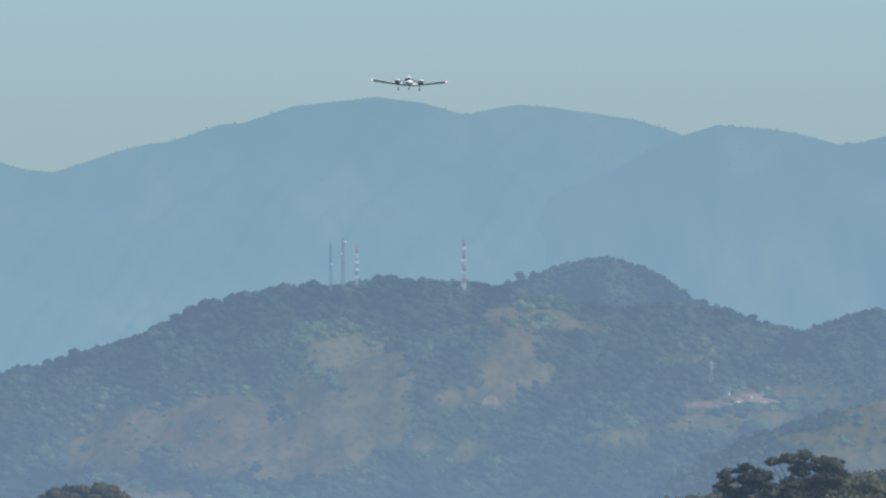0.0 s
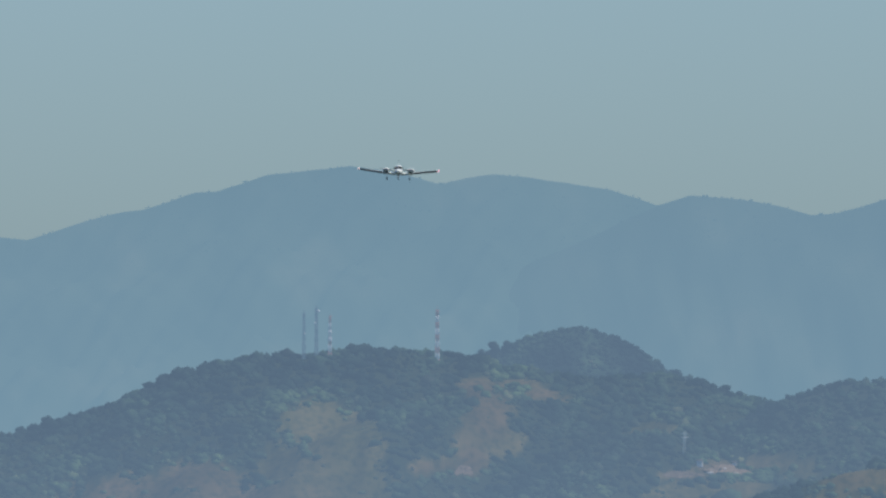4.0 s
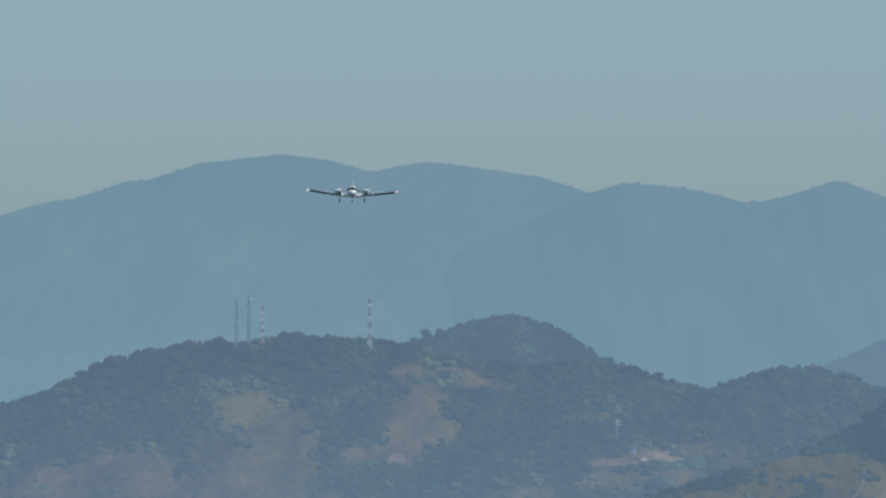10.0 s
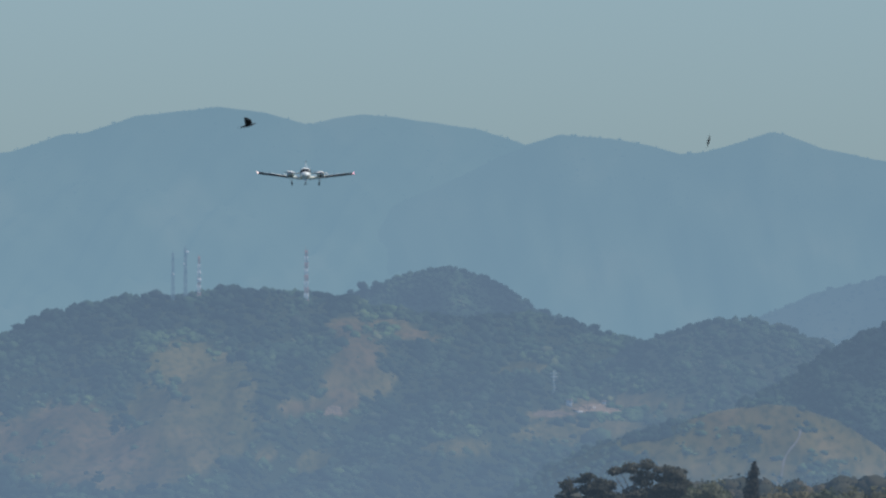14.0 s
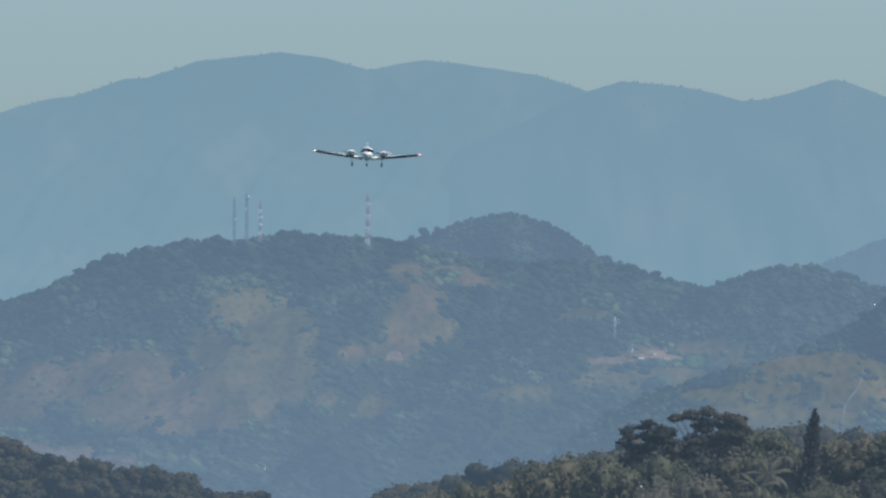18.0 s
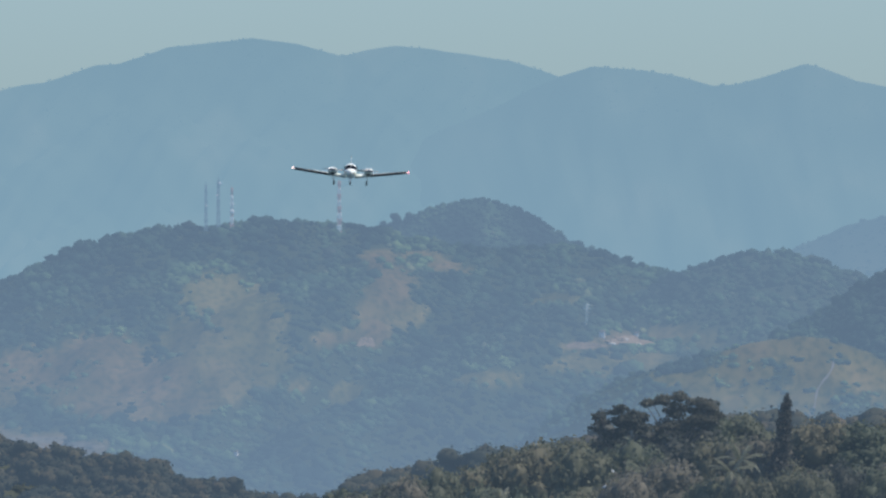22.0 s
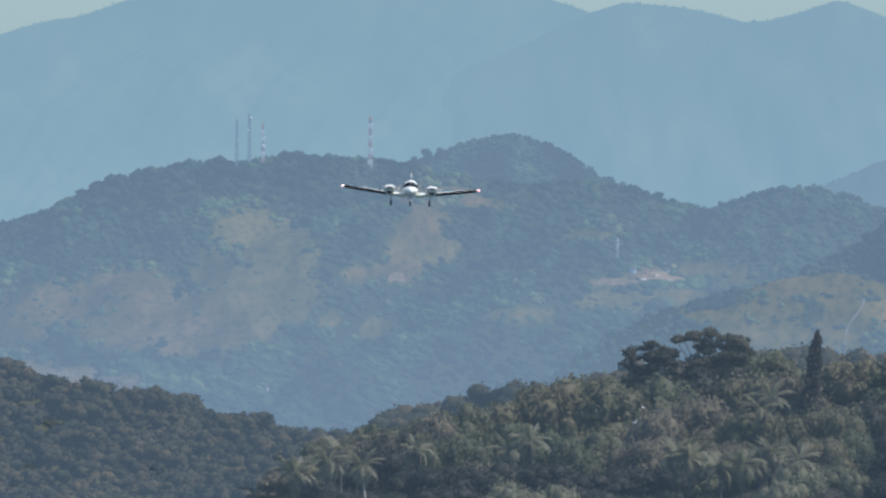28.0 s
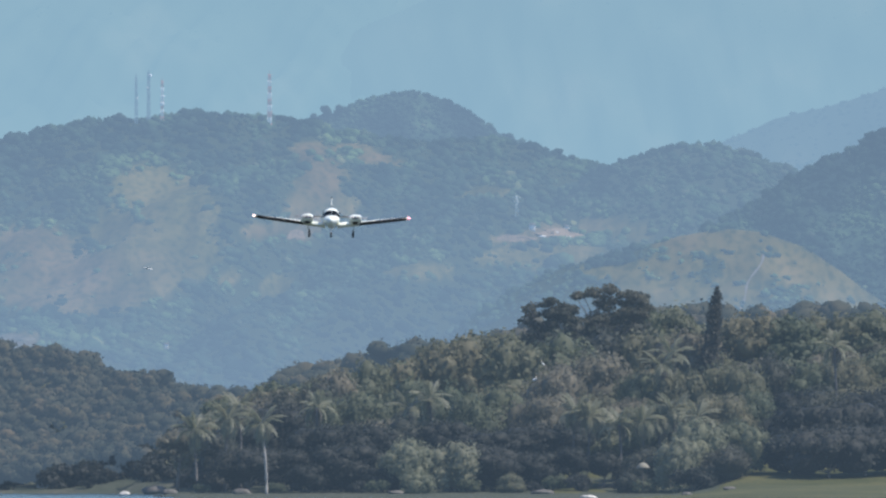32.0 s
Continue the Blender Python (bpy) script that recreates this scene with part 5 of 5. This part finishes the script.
for s in (-1, 1):
    def section(f, a=0.0, b=1.0, grow=0.0):
        x, lead, chord, z = span_at(f)
        return [Vector((s * p.x, p.y, p.z)) for p in wing_ring(x, lead - grow, chord + grow, z, 0.205 - 0.03 * f, a, b)]
    wing = part("wing", rings([section(f) for f in (0, 0.1, 0.2, 0.3, 0.5, 0.75, 1.0)]), WHITE_PAINT, plane)
    # black boot carried far back to paint the wing's shaded underside
    under = []
    for f in (0.30, 0.42, 0.54, 0.66, 0.78, 0.89, 0.985):
        skin = section(f, 0.0, 0.14 + 0.7 * f * f, 0.014)
        skin = skin[8:] + skin[:3]
        rise_ = [-0.02] * 8 + [0.012, 0.02, 0.026]  # proud of the wing below and above
        under.append([p + Vector((0, -0.014, q)) for p, q in zip(skin, rise_)] + [p + Vector((0, 0.03, -0.5 * q)) for p, q in zip(reversed(skin), reversed(rise_))])
    part("de_icing_boot", rings(under), BOOT, wing, "black rubber boot along the leading edge")
    x, lead, chord, z = span_at(1.0)
    tip = rings([[Vector((s * (x + 0.22 * k), lead + 0.1 * k + f * (chord - 0.3 * k), z + RISE * 0.22 * k + g * (0.09 - 0.06 * k)))
                  for f, g in ((0, 0), (0.1, 0.8), (0.35, 1.0), (0.7, 0.6), (1, 0), (0.7, -0.5), (0.35, -0.7), (0.1, -0.6))] for k in (0, 0.6, 1.0)])
    part("wingtip", tip, RED_PAINT, wing, "red painted wingtip")
    lamp = bmesh.new()
    bmesh.ops.create_uvsphere(lamp, u_segments=10, v_segments=8, radius=0.11, matrix=Matrix.Translation((s * (x + 0.12), lead - 0.02, z + 0.02)) @ Matrix.Diagonal((1, 1.2, 0.8, 1)))
    part("tip_light", lamp, LAMP if s < 0 else RED_LAMP, wing, "white light on the wingtip" if s < 0 else "red light on the wingtip")
    for f0, f1 in ((0.3, 0.62), (0.64, 0.97)):
        part("flap", rings([section(f, 0.78, 1.0, 0.006) for f in (f0, f1)]), WHITE_PAINT, wing)
    # engine
    nx = s * 1.81
    nacelle = part("nacelle", rings([oval(y, nx, zc, w, h, 20, 2.6) for y, zc, w, h in (
        (-2.55, 0.0, 0.56, 0.36), (-2.45, -0.01, 0.82, 0.48), (-2.1, -0.03, 0.92, 0.56), (-1.5, -0.05, 0.94, 0.60), (-0.8, -0.10, 0.88, 0.58),
        (0.1, -0.16, 0.70, 0.52), (0.9, -0.22, 0.44, 0.30), (1.3, -0.24, 0.16, 0.10))]), WHITE_PAINT, plane)
    for k in (-1, 1):
        part("air_inlet", rings([oval(y, nx + k * 0.22, 0.0, w, 0.22, 12) for y, w in ((-2.565, 0.19), (-2.52, 0.17))]), DARK_METAL, nacelle, "dark oval air inlet")
    # dark colour holds both exhaust stain and the nacelle's underside shade
    part("exhaust_cowl", rings([oval(y, nx, -0.34, w, h, 12) for y, w, h in ((-2.25, 0.3, 0.12), (-1.9, 0.46, 0.22), (-1.0, 0.4, 0.16))]), DARK_METAL, nacelle, "dark lower cowl stained by exhaust")
    spinner = part("spinner", rings([oval(-2.95 + 0.09 * k, 0, 0, 0.03 + 0.27 * math.sin(1.5708 * k / 5), 0.03 + 0.27 * math.sin(1.5708 * k / 5), 14) for k in range(6)]), GREY_METAL, plane, "bare metal spinner with two blades")
    spinner.location = (nx, 0, 0)
    for k in (-1, 1):
        blade = rings([[Vector((k * r_ - w, -2.62 - t, q)) for r_, w, t, q in ((rad, -wd, tw, th), (rad, wd, -tw, th * 0.2), (rad, wd, -tw, -th * 0.2), (rad, -wd, tw, -th))]
                       for rad, wd, tw, th in ((0.12, 0.02, 0.02, 0.04), (0.4, 0.02, 0.03, 0.045), (0.75, 0.015, 0.02, 0.035), (0.95, 0.01, 0.01, 0.02))])
        part("propeller_blade", blade, GREY_METAL, spinner)
    # main gear
    gx = s * 1.66
    leg = part("main_gear", tube([(gx, -0.2, -0.42), (gx, -0.2, -0.80), (gx, -0.24, -1.10)], [0.05, 0.042, 0.035], 8), STRUT, plane, "landing gear leg with its wheel")
    wheel = rings([oval(0, 0, 0, 0.30 + 0.14 * q, 0.30 + 0.14 * q, 20) for q in (0, 0.8, 1, 1, 0.8, 0)])
    for i, vert in enumerate(wheel.verts):
        vert.co.y = (-0.08, -0.075, -0.035, 0.035, 0.075, 0.08)[i // 20]
    bmesh.ops.transform(wheel, verts=wheel.verts, matrix=pose(gx - s * 0.02, -0.24, -1.12, 0, 0, 90))
    part("wheel", wheel, TYRE, leg, "black tyre")
    part("gear_door", block(gx + s * 0.13, -0.2, -0.66, 0.025, 0.5, 0.42, 0.008), WHITE_PAINT, leg)
# nose gear
leg = part("nose_gear", tube([(0, -2.85, -0.40), (0, -2.9, -0.95), (0, -3.0, -1.33)], [0.045, 0.04, 0.032], 8), STRUT, plane, "nose gear leg with its wheel")
wheel = rings([oval(0, 0, 0, 0.24 + 0.14 * q, 0.24 + 0.14 * q, 20) for q in (0, 0.8, 1, 1, 0.8, 0)])
for i, vert in enumerate(wheel.verts):
    vert.co.y = (-0.07, -0.065, -0.03, 0.03, 0.065, 0.07)[i // 20]
bmesh.ops.transform(wheel, verts=wheel.verts, matrix=pose(0, -3.0, -1.37, 0, 0, 90))
part("wheel", wheel, TYRE, leg, "black tyre")
for s in (-1, 1):
    part("gear_door", block(s * 0.16, -2.75, -0.62, 0.02, 0.55, 0.30, 0.006), WHITE_PAINT, leg)
# tail
fin = part("tail_fin", rings([[Vector((p.z * 1.0, p.y, p.x)) for p in wing_ring(h, lead, chord, 0.0, 0.034)] for h, lead, chord in ((0.35, 2.6, 2.0), (0.8, 3.1, 1.5), (1.92, 3.95, 0.78))]), WHITE_PAINT, plane)
beacon = bmesh.new()
bmesh.ops.create_uvsphere(beacon, u_segments=8, v_segments=6, radius=0.07, matrix=Matrix.Translation((0, 4.3, 1.98)))
part("beacon", beacon, DARK_METAL, fin, "dark beacon on the fin")
for s in (-1, 1):
    tailplane = part("tailplane", rings([[Vector((s * p.x, p.y, p.z)) for p in wing_ring(x, lead, chord, 0.56, 0.10)] for x, lead, chord in ((0.02, 3.85, 1.0), (2.0, 4.05, 0.72))]), WHITE_PAINT, plane)
    part("tailplane_boot", rings([[Vector((s * p.x, p.y, p.z)) for p in wing_ring(x, lead - 0.012, chord, 0.56, 0.10, 0, 0.05)] for x, lead, chord in ((0.3, 3.86, 0.97), (1.99, 4.05, 0.73))]), BOOT, tailplane)
part("antenna", tube([(0, 0.6, 0.82), (0, 0.75, 1.15)], [0.025, 0.012], 6), BOOT, plane)


# ---- birds on the wing: heads towards -y, wings along x ----
def flying_bird(name, span, body_mat, wing_mat, label, tail=0.5):
    bird = tagged(new(name), label, "bird", "birds in flight")
    k = span
    body = rings([oval(k * (-0.30 + 0.085 * i), 0, 0, k * (0.015 + 0.11 * math.sin(3.14159 * (i / 8) ** 0.8)), k * (0.015 + 0.10 * math.sin(3.14159 * (i / 8) ** 0.8)), 10) for i in range(9)])
    part("body", body, body_mat, bird)
    part("beak", tube([(0, -0.29 * k, 0), (0, -0.36 * k, -0.005 * k)], [0.018 * k, 0.003 * k], 6), BEAK if name == "egret" else DARK_METAL, bird)
    tail_ = rings([[Vector((x * k * w, k * y, z * k)) for x, z in ((-1, 0), (1, 0), (1, 0.01), (-1, 0.01))] for y, w in ((0.28, 0.03), (0.40, 0.07), (0.30 + 0.3 * tail, 0.10))])
    part("tail", tail_, body_mat, bird)
    wings = []
    for s in (-1, 1):
        shape = rings([[Vector((s * k * x, k * (lead + f * chord), k * (0.012 * math.sin(3.14 * f)) * g)) for f, g in ((0, 1), (0.3, 1), (0.7, 1), (1, 1), (0.7, -0.5), (0.3, -0.5))]
                       for x, lead, chord in ((0.02, -0.14, 0.28), (0.16, -0.19, 0.31), (0.30, -0.16, 0.27), (0.43, -0.06, 0.17), (0.50, 0.05, 0.05))])
        wings.append((s, part("wing", shape, wing_mat, bird)))
    return bird, wings


near_bird = flying_bird("pigeon", 0.27, FEATHER_PALE, FEATHER_BROWN, "brown and buff bird crossing close by")
dark_birds = [flying_bird("dark_bird", 0.34, FEATHER_DARK, FEATHER_DARK, "small dark bird on beating wings") for i in range(5)]
white_bird = flying_bird("egret", 1.75, FEATHER_WHITE, FEATHER_WHITE, "white egret flying over the grove", 0.2)


def heading(a, b, bank=0.0):
    d = b - a
    d = Vector((d.x, d.y, 0.3 * d.z)).normalized()
    return Matrix.Translation(a) @ (-d).to_track_quat("Y", "Z").to_matrix().to_4x4() @ pose(0, 0, 0, 0, bank, 0)


def fly(made, stops, beat, swing, phase):
    """stops: (seconds, u, v, distance); the wings beat so many times a second all the clip long."""
    bird, wings = made
    pts = [(t, there(u, v, d)) for t, u, v, d in stops]
    first, last_ = pts[0], pts[-1]
    out = (first[1] - pts[1][1]) / max(0.1, pts[1][0] - first[0])
    if first[0] > 0:
        pts.insert(0, (0.0, first[1] + out * first[0]))
    away = (last_[1] - pts[-2][1]) / max(0.1, last_[0] - pts[-2][0])
    if last_[0] < 32:
        pts.append((32.0, last_[1] + away * (32 - last_[0])))
    rows = []
    for i, (t, p) in enumerate(pts):
        a, b = pts[max(0, i - 1)][1], pts[min(len(pts) - 1, i + 1)][1]
        rows.append((t, heading(p, p + (b - a))))
    walk(bird, rows)
    for s, wing in wings:
        walk(wing, [(k / 30.0, pose(0, 0, 0, 0, -s * (6 + swing * math.sin(6.28319 * beat * k / 30.0 + phase)), 0)) for k in range(961)])


def motions():
    # the approach: bearings of the nose, and the banking of the wings
    approach = (
        (0, 380.6, -150.6), (0.5, 383.5, -148.2), (1, 384.8, -145.3), (1.5, 390.0, -141.7), (2, 391.6, -137.9),
        (2.5, 397.9, -133.6), (4.5, 411.3, -110.3), (5, 416.2, -104.9), (5.5, 417.5, -97.3), (6, 421.4, -89.3),
        (6.5, 423.4, -83.6), (7, 424.1, -76.8), (7.5, 427.6, -72.9), (8, 430.5, -67.3), (8.5, 431.0, -62.7),
        (9, 435.8, -61.0), (9.5, 439.3, -58.4), (10, 446.1, -57.0), (10.5, 450.6, -53.3), (11, 453.9, -49.7),
        (11.5, 460.0, -45.9), (12, 463.5, -41.3), (12.5, 467.1, -31.4), (13, 469.9, -23.7), (13.5, 473.2, -15.1),
        (14, 476.1, -4.8), (14.5, 475.6, 4.4), (16.5, 474.6, 38.2), (17, 473.7, 45.0), (17.5, 474.8, 51.1),
        (18, 476.0, 55.7), (18.5, 478.7, 60.7), (19, 477.4, 64.9), (19.5, 479.0, 69.6), (20, 481.3, 75.4),
        (20.5, 485.2, 82.4), (21, 491.0, 90.6), (21.5, 495.3, 100.1), (22, 497.1, 111.7), (22.5, 502.5, 125.4),
        (23, 509.7, 139.0), (23.5, 513.8, 154.9), (24, 518.2, 170.4), (24.5, 522.8, 184.7), (25, 527.5, 198.0),
        (25.5, 533.1, 211.2), (27.5, 543.3, 249.2), (28, 548.7, 258.3), (28.5, 553.6, 267.6), (29, 556.6, 279.7),
        (29.5, 562.0, 294.1), (30, 566.3, 310.9), (30.5, 572.5, 326.7), (31, 577.3, 345.0), (31.5, 581.0, 365.7),
        (32, 586.4, 385.4),
    )
    bank_t = (0, 1, 2, 5, 6, 7, 8, 9, 10, 11, 12, 13, 14, 17, 18, 19, 20, 21, 22, 23, 24, 25, 28, 29, 30, 31, 32)
    bank = (1.7, 1.6, 3.0, 1.0, 1.6, 1.4, 3.2, 2.9, 1.4, 1.3, 1.7, 0.4, 0.5, 2.3, 2.3, 2.6, 3.4, 2.0, 2.3, 1.1, 0.7, 1.0, 2.1, 2.0, 1.4, 1.1, 1.0)
    rows = []
    for t, u, v in approach:
        d = 2484.0 - 40.4 * t
        p = there(u, v + 1.9 * 2484.0 / d, d)
        rows.append((t, pose(p.x, p.y, p.z, -3.7, float(np.interp(t, bank_t, bank)), (784 - u) / LENS * 57.3)))
    walk(plane, rows)
    for ob in plane.children:
        if ob.name.startswith("spinner"):
            x = ob.location.x
            walk(ob, [(k / FPS, pose(x, 0, 0, 0, 4.0 + 60.0 * k, 0)) for k in range(961)])
    fly(near_bird, [(11.6, -130, 470, 76), (11.7, 240, 390, 76), (11.8, 613, 310, 76), (11.9, 984, 228, 77), (12.0, 1410, 185, 78), (12.1, 1800, 112, 79)], 3.75, 55, 2.1)
    fly(dark_birds[0], [(13.1, 1400, 215, 300), (13.3, 1280, 156, 300), (13.5, 1166, 122, 300), (13.7, 1154, 36, 300), (13.8, 1172, 4, 300), (14.0, 1190, -61, 300),
                        (14.2, 1183, -143, 300), (14.4, 1158, -216, 300), (14.5, 1126, -245, 300)], 6.0, 40, 0)
    fly(dark_birds[1], [(13.3, -90, 190, 230), (13.5, 46, 119, 230), (13.7, 186, 46, 230), (13.8, 254, 13, 230), (14.0, 375, -90, 230), (14.2, 459, -174, 230), (14.4, 562, -244, 230), (14.5, 625, -280, 230)], 5.5, 45, 1.0)
    fly(dark_birds[2], [(16.7, 1060, -230, 290), (16.8, 912, -185, 290), (17.0, 623, -106, 290), (17.2, 330, -90, 290), (17.4, 41, -112, 290), (17.5, -107, -108, 290)], 6.5, 45, 2.0)
    fly(dark_birds[3], [(19.8, 200, 85, 330), (20.0, 376, 66, 330), (20.2, 545, 53, 330), (20.4, 715, -7, 330), (20.6, 874, -25, 330), (20.8, 1032, -68, 330), (21.0, 1193, -110, 330), (21.2, 1335, -143, 330)], 6.0, 40, 0.5)
    fly(dark_birds[4], [(19.9, 1240, -280, 560), (20.2, 1261, -185, 560), (20.6, 1312, -170, 560), (20.8, 1319, -154, 560), (21.0, 1316, -159, 560), (21.2, 1295, -178, 560), (21.4, 1311, -183, 560), (21.7, 1335, -270, 560)], 5.0, 40, 1.3)
    fly(white_bird, [(29.0, 1309, 293, 2000), (30.0, 975, 395, 2000), (30.3, 870, 445, 2000), (30.6, 766, 496, 2000), (31.0, 601, 545, 2000), (31.5, 413, 556, 2000), (31.7, 345, 540, 2000), (32.0, 261, 475, 2000)], 2.5, 30, 0)


motions()
